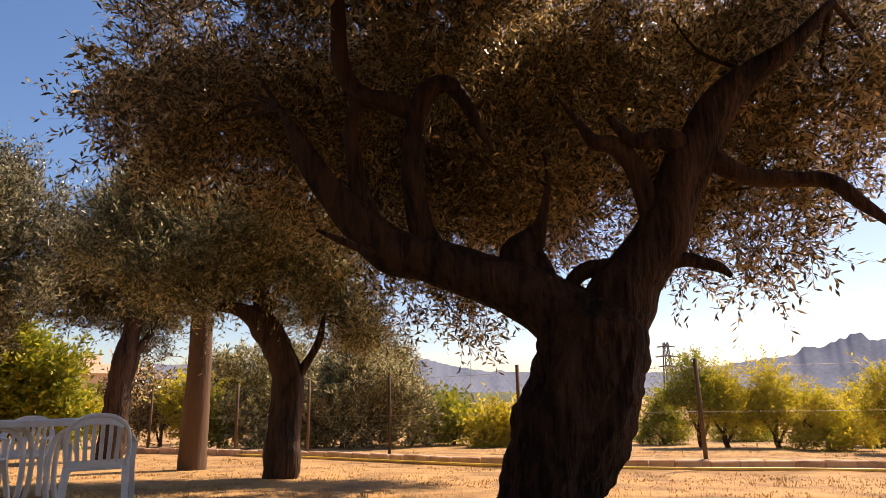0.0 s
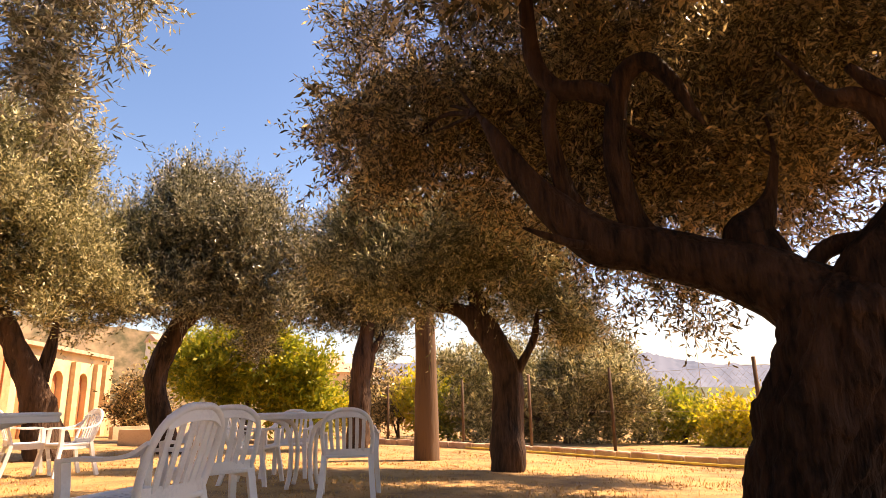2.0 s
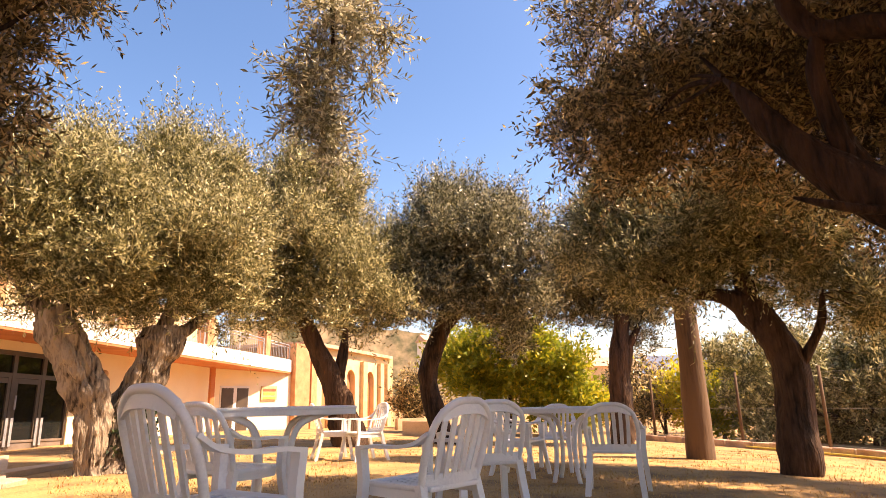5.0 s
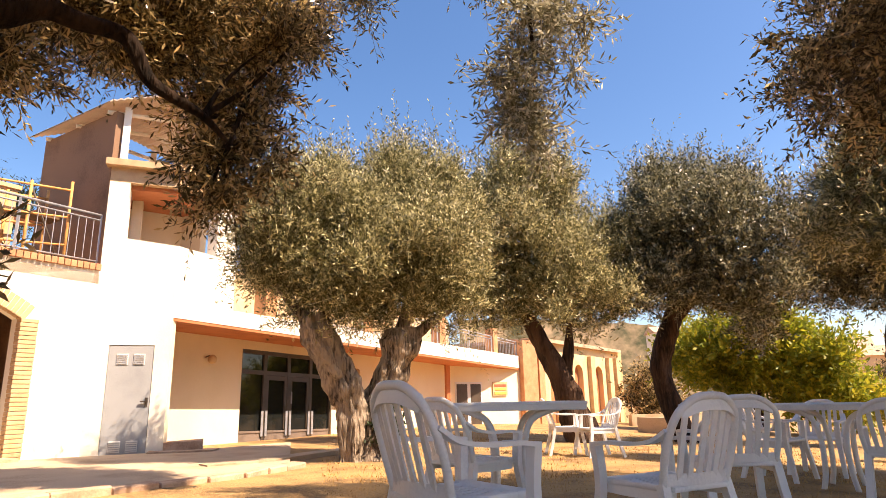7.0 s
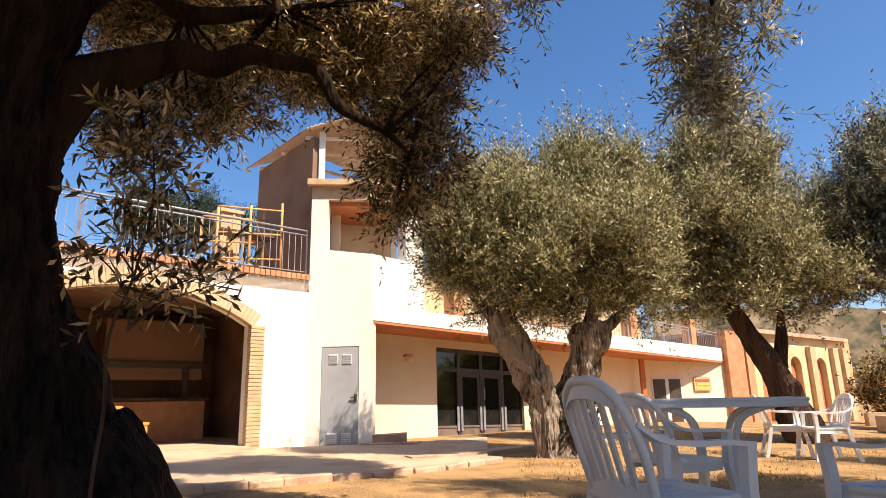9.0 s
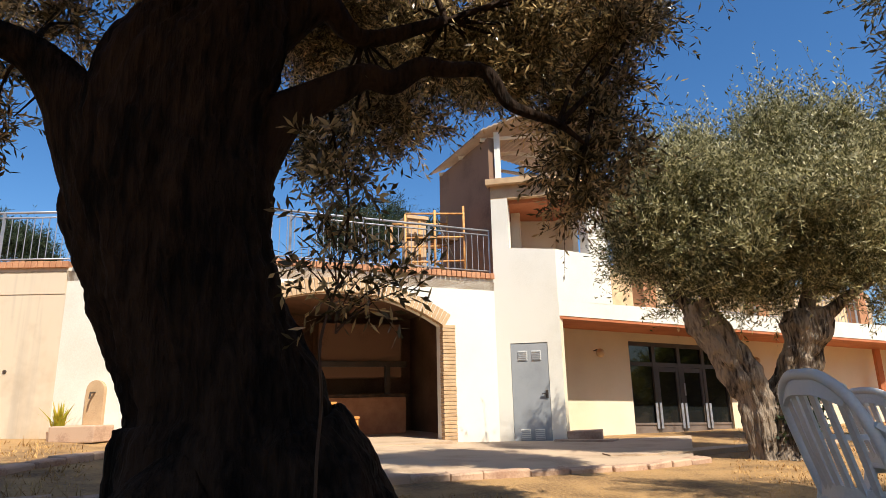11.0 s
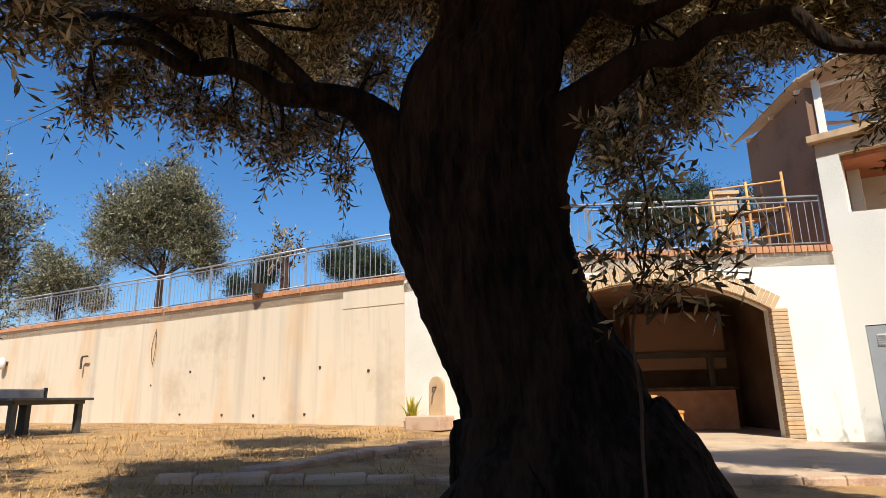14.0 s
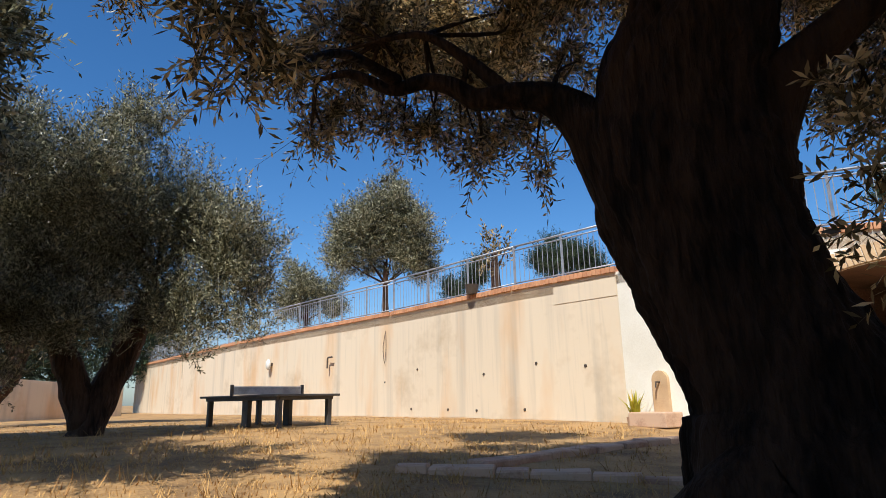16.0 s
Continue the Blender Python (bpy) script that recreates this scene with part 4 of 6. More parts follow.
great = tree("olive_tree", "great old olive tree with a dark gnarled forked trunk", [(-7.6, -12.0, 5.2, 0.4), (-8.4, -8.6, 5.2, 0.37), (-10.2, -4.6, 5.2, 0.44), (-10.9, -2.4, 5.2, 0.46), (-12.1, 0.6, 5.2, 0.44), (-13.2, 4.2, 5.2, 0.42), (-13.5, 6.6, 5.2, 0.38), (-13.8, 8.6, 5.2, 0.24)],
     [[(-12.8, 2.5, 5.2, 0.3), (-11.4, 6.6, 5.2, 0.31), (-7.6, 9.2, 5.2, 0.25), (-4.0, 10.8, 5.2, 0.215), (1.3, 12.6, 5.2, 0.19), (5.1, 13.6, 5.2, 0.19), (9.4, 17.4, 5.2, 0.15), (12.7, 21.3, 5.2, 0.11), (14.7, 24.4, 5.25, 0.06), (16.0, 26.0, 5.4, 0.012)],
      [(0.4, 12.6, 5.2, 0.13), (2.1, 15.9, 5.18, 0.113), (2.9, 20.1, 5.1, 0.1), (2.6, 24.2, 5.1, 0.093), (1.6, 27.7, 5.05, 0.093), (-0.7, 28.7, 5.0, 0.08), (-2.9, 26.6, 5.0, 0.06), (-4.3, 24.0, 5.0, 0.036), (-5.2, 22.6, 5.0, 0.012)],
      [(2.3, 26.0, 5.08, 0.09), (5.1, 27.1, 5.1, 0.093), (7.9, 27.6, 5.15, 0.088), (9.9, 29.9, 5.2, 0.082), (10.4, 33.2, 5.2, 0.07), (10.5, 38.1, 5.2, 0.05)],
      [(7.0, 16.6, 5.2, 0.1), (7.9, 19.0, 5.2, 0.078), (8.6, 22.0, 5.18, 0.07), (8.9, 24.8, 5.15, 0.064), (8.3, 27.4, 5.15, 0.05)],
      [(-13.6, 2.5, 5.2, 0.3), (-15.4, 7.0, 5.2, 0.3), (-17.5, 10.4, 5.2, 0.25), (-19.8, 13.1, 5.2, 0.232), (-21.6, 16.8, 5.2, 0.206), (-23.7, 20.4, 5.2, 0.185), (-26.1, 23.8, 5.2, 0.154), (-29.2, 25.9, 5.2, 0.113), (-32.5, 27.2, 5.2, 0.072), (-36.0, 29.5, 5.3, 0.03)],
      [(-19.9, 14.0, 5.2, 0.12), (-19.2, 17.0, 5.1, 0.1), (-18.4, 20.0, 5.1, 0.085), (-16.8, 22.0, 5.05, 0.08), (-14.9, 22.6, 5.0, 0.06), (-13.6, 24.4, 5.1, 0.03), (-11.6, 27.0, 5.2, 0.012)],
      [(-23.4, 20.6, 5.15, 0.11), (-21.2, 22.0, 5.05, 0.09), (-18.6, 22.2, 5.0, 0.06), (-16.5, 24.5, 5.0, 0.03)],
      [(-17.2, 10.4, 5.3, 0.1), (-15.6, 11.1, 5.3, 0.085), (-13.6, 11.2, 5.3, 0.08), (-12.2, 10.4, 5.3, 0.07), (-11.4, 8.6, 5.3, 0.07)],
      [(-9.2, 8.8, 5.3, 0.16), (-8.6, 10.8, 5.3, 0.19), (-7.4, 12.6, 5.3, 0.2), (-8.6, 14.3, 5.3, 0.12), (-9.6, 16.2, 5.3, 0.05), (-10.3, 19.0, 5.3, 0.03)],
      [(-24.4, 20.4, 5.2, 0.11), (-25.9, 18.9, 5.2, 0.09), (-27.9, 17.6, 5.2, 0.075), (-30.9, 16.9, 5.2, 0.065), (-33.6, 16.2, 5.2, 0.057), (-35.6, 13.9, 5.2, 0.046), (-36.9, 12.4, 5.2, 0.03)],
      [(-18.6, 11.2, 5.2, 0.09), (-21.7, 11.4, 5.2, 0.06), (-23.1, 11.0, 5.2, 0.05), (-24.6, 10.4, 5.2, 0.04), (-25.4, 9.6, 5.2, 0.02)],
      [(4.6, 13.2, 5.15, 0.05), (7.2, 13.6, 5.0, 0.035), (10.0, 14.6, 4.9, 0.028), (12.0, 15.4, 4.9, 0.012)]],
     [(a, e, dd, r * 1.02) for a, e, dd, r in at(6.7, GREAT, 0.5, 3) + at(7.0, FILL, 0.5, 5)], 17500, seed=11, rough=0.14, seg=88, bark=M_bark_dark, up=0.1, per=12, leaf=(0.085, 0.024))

# unseen near side of the great crown, added over the chairs to shade them
CANOPY_SHADE = [(-20, 47, 4.2, 0.85), (-42, 46, 4.3, 0.85), (-24, 53, 2.5, 0.6), (-3, 52, 2.7, 0.65), (-50, 51, 2.8, 0.65), (-62, 47, 4.0, 0.8), (-10, 44, 5.6, 0.9), (-32, 42, 5.4, 0.9), (-4, 46, 4.3, 0.85), (14, 51, 3.2, 0.5), (-13, 51, 3.3, 0.65)]
# its far side, in the sun; mostly hidden, added to shade the ground
BACK = [(-22, 19, 0.8), (-15, 23, 0.9), (-7, 20, 0.85), (1, 22, 0.9), (8, 24, 0.85), (-3, 28, 1.0), (-13, 30, 1.0), (5, 31, 0.9), (13, 26, 0.8), (-26, 26, 0.9)]
REAR_SHADE = [(-8, 26, 10.0, 0.9), (0, 25, 9.6, 0.9), (8, 24, 9.5, 0.8), (-16, 26, 10.0, 0.9), (-2, 30, 9.4, 0.9), (5, 29, 9.2, 0.8), (14, 25, 9.0, 0.7), (22, 27, 7.6, 0.65), (27, 24, 8.0, 0.55), (20, 21, 8.2, 0.6), (28, 27, 7.2, 0.4), (16, 24, 8.4, 0.7), (-5, 17, 11.5, 0.9), (-10, 19, 11.5, 0.9), (2, 18, 11.5, 0.8), (14, 40, 5.0, 0.7), (22, 41, 4.8, 0.6), (6, 41, 5.0, 0.7)]
foot = great.matrix_world.translation
crown("crown", leaves([(*(seen(a, e, dd) - foot), r) for a, e, dd, r in CANOPY_SHADE], 3500, 0.18, 0.062, 0.2, 0.6, 12, 0.3, 13), M_leaf, great)
crown("crown", leaves([(*(seen(a, e, 8.6) - foot), r) for a, e, r in BACK] + [(*(seen(a, e, dd) - foot), r) for a, e, dd, r in REAR_SHADE], 6200, 0.135, 0.043, 0.2, 0.6, 12, 0.3, 14), M_leaf, great)

NEAR = [(52.8, 34.3, 0.22), (54.5, 30.9, 0.17), (55.3, 27.6, 0.16), (54.3, 24.8, 0.14), (53.2, 22.4, 0.09), (49.1, 32.9, 0.12), (57.5, 29.1, 0.1), (49.8, 29.3, 0.06), (56.4, 25.5, 0.09), (71.7, 36.9, 0.15), (57.8, 40.1, 0.3)]
NEAR_A = [(78.9, 31.3, 0.21), (80.3, 34.8, 0.24), (81.2, 27.4, 0.22), (81.8, 23.4, 0.21), (85.4, 21.3, 0.19), (83.4, 18.7, 0.17), (85.8, 17.1, 0.12), (86.8, 25.2, 0.21), (89.2, 29.2, 0.24), (93.6, 30.7, 0.24), (85.9, 32.8, 0.26), (97.9, 31.0, 0.24), (102.0, 26.7, 0.21), (106.0, 24.2, 0.19), (109.1, 21.3, 0.17), (105.1, 28.4, 0.24), (99.5, 25.3, 0.14), (110.4, 25.0, 0.21), (101.6, 32.6, 0.28), (90.5, 34.7, 0.28), (127.9, 37.5, 0.6), (104.0, 40.5, 0.6)]
NEAR_B = [(160.7, 29.5, 0.24), (157.8, 24.4, 0.14), (154.6, 27.5, 0.19), (150.0, 31.1, 0.24), (150.6, 25.2, 0.16), (146.1, 25.2, 0.17), (141.6, 24.0, 0.16), (137.1, 24.3, 0.17), (141.9, 28.5, 0.21), (155.8, 33.2, 0.28), (147.0, 34.4, 0.28), (138.3, 32.6, 0.28), (132.2, 29.2, 0.21), (135.6, 21.1, 0.09), (141.7, 21.5, 0.09), (175.9, 33.6, 0.14)]
TIP = [(168.6, 29.4, 0.06), (166.3, 32.0, 0.07), (164.9, 27.6, 0.06), (162.4, 30.7, 0.07), (168.4, 33.0, 0.07), (164.3, 34.1, 0.08), (166.7, 27.8, 0.04)]
# clumps hidden behind the nearer ones, added to shade the forecourt
NEAR_FAR = [(85, 31, 0.5), (93, 30, 0.5), (100, 33, 0.6), (107, 34, 0.6), (80, 33, 0.45), (113, 32, 0.6), (90, 34, 0.5), (140, 31, 0.5), (147, 32, 0.55)]
# unseen part of the crown, added over the table to shade trunk and ground
OVERHEAD_SHADE = [(104, 68, 1.4, 0.65), (60, 80, 0.75, 0.6), (118, 58, 2.6, 0.8), (95, 60, 2.4, 0.75), (140, 60, 2.2, 0.8), (80, 66, 1.9, 0.7), (60, 64, 1.9, 0.6), (30, 70, 1.4, 0.7), (150, 72, 1.3, 0.7), (-30, 74, 1.2, 0.7), (-70, 70, 1.6, 0.7), (-120, 72, 1.5, 0.7), (175, 64, 1.9, 0.75), (-90, 62, 2.4, 0.6), (115, 52, 3.9, 0.9), (-50, 62, 2.2, 0.6), (165, 54, 3.0, 0.7), (120, 66, 1.9, 0.8), (105, 63, 2.3, 0.8), (131, 63, 2.3, 0.8), (118, 71, 1.5, 0.8), (118, 63, 3.0, 0.9), (100, 72, 1.6, 0.8), (140, 70, 1.9, 0.8), (60, 48, 3.6, 0.45), (57, 45, 5.9, 0.6), (65, 44, 6.3, 0.55), (50, 46, 5.6, 0.5)]
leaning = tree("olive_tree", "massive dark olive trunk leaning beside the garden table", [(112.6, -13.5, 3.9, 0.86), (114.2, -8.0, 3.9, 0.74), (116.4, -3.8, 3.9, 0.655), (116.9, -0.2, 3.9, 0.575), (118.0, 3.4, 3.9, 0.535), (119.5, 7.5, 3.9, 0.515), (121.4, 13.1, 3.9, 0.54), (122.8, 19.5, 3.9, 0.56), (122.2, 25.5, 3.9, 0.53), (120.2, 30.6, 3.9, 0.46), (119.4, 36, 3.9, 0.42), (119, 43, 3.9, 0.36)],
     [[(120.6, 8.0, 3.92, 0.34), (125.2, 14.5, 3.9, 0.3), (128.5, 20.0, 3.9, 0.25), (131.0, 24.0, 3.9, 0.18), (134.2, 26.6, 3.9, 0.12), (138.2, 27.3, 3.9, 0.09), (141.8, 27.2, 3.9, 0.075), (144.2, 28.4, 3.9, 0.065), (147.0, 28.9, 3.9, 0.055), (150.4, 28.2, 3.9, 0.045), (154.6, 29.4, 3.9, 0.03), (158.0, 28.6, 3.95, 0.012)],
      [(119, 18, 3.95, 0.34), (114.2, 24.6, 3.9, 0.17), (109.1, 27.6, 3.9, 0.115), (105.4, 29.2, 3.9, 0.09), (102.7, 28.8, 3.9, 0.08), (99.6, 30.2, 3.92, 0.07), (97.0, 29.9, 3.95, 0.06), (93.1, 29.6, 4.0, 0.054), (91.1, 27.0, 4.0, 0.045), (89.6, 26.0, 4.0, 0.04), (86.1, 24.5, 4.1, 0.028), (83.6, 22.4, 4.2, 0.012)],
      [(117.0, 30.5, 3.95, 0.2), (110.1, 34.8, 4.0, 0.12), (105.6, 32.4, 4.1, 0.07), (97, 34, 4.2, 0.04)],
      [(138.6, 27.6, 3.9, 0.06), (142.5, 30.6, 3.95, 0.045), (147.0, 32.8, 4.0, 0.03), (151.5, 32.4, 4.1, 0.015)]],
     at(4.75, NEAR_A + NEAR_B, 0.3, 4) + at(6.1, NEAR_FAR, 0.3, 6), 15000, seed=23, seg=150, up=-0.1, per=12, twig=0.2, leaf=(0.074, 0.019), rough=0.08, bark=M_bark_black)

foot = leaning.matrix_world.translation
crown("crown", leaves([(*(seen(a, e, dd) - foot), r) for a, e, dd, r in OVERHEAD_SHADE], 6500, 0.22, 0.085, 0.1, 0.6, 13, 0.3, 29), M_leaf, leaning)
crown("crown", leaves([(*(seen(a, e, 3.6) - foot), r) for a, e, r in NEAR], 900, 0.058, 0.014, -0.3, 0.35, 12, 0.17, 30), M_leaf_hang, leaning, "hanging silvery olive sprays")
crown("crown", leaves([(*(seen(a, e, 2.1) - foot), r) for a, e, r in TIP], 120, 0.06, 0.014, -0.1, 0.6, 11, 0.12, 33), M_leaf, leaning, "sprays of long olive leaves close by")
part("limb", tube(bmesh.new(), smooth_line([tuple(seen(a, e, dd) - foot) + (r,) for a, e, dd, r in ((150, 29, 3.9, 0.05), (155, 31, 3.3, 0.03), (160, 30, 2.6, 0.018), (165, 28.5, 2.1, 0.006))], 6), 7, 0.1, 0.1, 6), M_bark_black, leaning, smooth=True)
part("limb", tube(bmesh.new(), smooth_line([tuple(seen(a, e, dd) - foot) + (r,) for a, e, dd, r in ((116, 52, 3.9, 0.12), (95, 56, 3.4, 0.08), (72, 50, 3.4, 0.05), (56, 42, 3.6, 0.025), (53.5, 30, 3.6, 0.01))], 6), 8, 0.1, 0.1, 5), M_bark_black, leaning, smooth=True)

PALE = "olive tree with a rounded grey-green crown beside the house"
ROW = "olive trees in the row"
tree("olive_tree", "old olive tree with a pale twisted trunk", [(71.7, -6.2, 9.9, 0.269), (71.7, -4.1, 9.9, 0.202), (71.8, -0.7, 9.9, 0.212), (73.2, 2.8, 9.9, 0.226), (75.0, 5.9, 9.9, 0.238), (75.6, 7.5, 9.9, 0.189)], [[(75.2, 6.4, 9.9, 0.12), (77.0, 8.3, 9.9, 0.07), (79.1, 10.6, 9.9, 0.03)], [(75.0, 6.7, 9.9, 0.1), (73.6, 9.0, 9.9, 0.06), (73.2, 12.1, 10, 0.03)]],
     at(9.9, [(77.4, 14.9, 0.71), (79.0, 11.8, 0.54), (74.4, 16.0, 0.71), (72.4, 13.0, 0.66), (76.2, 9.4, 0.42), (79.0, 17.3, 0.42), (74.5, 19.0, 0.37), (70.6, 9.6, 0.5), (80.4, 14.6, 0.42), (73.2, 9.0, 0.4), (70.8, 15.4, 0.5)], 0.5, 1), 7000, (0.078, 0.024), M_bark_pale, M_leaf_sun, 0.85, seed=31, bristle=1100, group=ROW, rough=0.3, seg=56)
tree("olive_tree", "old olive tree with a hollow pale trunk and dark knot", [(69.5, -5.8, 10.2, 0.417), (69.5, -3.7, 10.2, 0.353), (69.8, -0.8, 10.2, 0.3), (68.7, 1.7, 10.2, 0.255), (67.9, 3.6, 10.2, 0.263), (67.5, 5.2, 10.2, 0.321), (67.6, 6.4, 10.2, 0.215)], [[(67.8, 5.2, 10.2, 0.16), (65.7, 6.1, 10.2, 0.1), (64.1, 7.3, 10.2, 0.07), (62.5, 8.0, 10.2, 0.03)], [(67.7, 5.2, 10.2, 0.16), (66.8, 8.2, 10.2, 0.09), (66.1, 11.2, 10.2, 0.04)]],
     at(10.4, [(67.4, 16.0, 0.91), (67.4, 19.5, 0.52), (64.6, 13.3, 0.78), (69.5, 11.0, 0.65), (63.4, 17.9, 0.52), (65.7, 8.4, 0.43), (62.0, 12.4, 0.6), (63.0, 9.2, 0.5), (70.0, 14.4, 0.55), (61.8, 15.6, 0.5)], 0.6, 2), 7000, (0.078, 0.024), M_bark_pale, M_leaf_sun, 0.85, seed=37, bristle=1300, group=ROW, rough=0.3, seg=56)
tree("olive_tree", PALE, [(51.3, -4.3, 14.2, 0.42), (52.5, 0.2, 14.2, 0.28), (54.0, 3.7, 14.2, 0.22), (55.7, 7.3, 14.2, 0.15)], [[(52.6, 2, 14.2, 0.15), (52.0, 5.5, 14.2, 0.09), (52, 10, 14.2, 0.04)]],
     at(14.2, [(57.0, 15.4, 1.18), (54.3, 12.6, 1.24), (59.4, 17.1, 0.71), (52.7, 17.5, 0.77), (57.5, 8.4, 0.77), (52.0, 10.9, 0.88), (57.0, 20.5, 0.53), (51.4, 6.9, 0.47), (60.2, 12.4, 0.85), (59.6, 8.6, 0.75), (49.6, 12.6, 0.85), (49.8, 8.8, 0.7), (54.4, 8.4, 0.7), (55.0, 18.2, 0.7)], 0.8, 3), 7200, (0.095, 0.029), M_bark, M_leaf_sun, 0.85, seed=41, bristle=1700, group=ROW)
tree("olive_tree", PALE, [(42.9, -4.0, 16, 0.26), (44.5, 2.2, 16, 0.24), (43.2, 5.8, 16, 0.22), (42.4, 8.6, 16, 0.16)], [[(43, 6.2, 16, 0.16), (40.9, 8.1, 16, 0.13), (39.1, 7.1, 16, 0.1), (36.6, 6.9, 16, 0.05)]],
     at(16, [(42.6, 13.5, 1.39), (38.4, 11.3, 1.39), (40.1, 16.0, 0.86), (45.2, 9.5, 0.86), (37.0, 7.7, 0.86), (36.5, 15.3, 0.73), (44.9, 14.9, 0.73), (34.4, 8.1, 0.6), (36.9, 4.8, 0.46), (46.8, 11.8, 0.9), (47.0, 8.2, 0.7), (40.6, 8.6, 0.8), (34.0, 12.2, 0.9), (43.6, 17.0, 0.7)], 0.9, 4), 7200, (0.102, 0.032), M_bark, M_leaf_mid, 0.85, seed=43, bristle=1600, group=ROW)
tree("olive_tree", PALE, [(27.6, -4.5, 17, 0.34), (27.5, 0, 17, 0.3), (27.2, 4, 17, 0.26), (26.8, 7, 17, 0.16)], [[(27.2, 3, 17, 0.15), (25.4, 6, 17, 0.07)]],
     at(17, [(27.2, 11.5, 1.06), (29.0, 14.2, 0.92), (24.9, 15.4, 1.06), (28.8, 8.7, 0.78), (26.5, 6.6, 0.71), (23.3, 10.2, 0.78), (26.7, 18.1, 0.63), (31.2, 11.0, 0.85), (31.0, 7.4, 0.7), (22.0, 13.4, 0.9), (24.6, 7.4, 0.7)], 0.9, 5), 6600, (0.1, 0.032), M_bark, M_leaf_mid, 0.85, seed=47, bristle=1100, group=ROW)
tree("olive_tree", "olive tree with a slim leaning reddish-brown trunk", [(14.4, -6.2, 10.6, 0.3), (14.2, 1.1, 10.6, 0.24), (14.9, 4.1, 10.6, 0.24), (16.3, 6.5, 10.6, 0.22), (18.2, 7.9, 10.6, 0.12), (20.5, 8.2, 10.6, 0.07)], [[(13.5, 1.8, 10.6, 0.08), (11.6, 5.0, 10.6, 0.06), (11.1, 7.5, 10.6, 0.04)], [(16.0, 6.0, 10.6, 0.17), (16.8, 10.9, 10.6, 0.1), (16.2, 14, 10.6, 0.05)]],
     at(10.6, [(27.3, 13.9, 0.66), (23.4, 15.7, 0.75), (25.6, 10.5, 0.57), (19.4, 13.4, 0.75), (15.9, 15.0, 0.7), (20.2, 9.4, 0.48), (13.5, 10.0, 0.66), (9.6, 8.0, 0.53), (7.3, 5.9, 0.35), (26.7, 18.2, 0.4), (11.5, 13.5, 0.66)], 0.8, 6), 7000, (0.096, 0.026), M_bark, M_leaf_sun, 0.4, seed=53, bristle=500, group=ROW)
tree("olive_tree", "broad olive tree with twin trunks shading dry grass", [(175.0, -2.3, 12.4, 0.3), (173.5, 2.2, 12.4, 0.26), (172.3, 6.1, 12.4, 0.2), (171, 11, 12.4, 0.1)], [[(175.2, -1.5, 12.4, 0.26), (176.4, 2.4, 12.4, 0.24), (178.3, 6.8, 12.4, 0.16), (180, 11, 12.4, 0.08)]],
     at(12.4, [(181.2, 15.2, 1.16), (175.1, 16.3, 1.2), (169.7, 14.7, 1.12), (165.0, 13.2, 0.79), (171.7, 10.5, 1.08), (179.0, 8.5, 1.08), (164.6, 8.8, 0.71), (182.4, 19.8, 0.71), (173.6, 22.1, 0.58), (187.8, 11.5, 1.08), (168.5, 6.8, 0.66), (176.5, 6.6, 0.66), (183, 6.5, 0.83), (186.5, 6, 0.83), (184.5, 4.2, 0.66)], 0.9, 7), 13000, (0.08, 0.022), M_bark, M_leaf_mid, 0.9, twig=0.25, seed=59, bristle=1900)
# the clumps listed apart stand out of view, added to shade the lawn
tree("olive_tree", "old olive tree at the edge of the lawn", [(188.5, -4.0, 9, 0.34), (188, 2, 9, 0.27), (187.4, 8, 9, 0.2), (187.5, 13, 9, 0.1)], [[(188.2, 4, 9, 0.16), (192, 11, 9, 0.1), (194, 17, 9, 0.05)]],
     at(9, [(189.8, 25, 1.0), (187.2, 21, 0.55), (194, 18, 1.2), (190.5, 15, 1.0), (197, 27, 1.1), (189.2, 9.5, 0.55), (201, 20, 1.3), (193, 32, 1.1), (187.6, 29, 0.5), (196, 14, 1.1), (200, 28, 1.2)], 0.7, 8) + [(193.5, 38, 4.5, 0.55), (199, 35, 5.0, 0.75), (206, 33, 5.5, 0.8), (196, 42, 5.2, 0.6), (203, 38, 6.4, 0.8), (212, 34, 6.0, 0.8), (197, 33, 6.8, 0.7)], 7500, (0.13, 0.042), M_bark, M_leaf_mid, 0.4, seed=83)

# ---- garden furniture ----


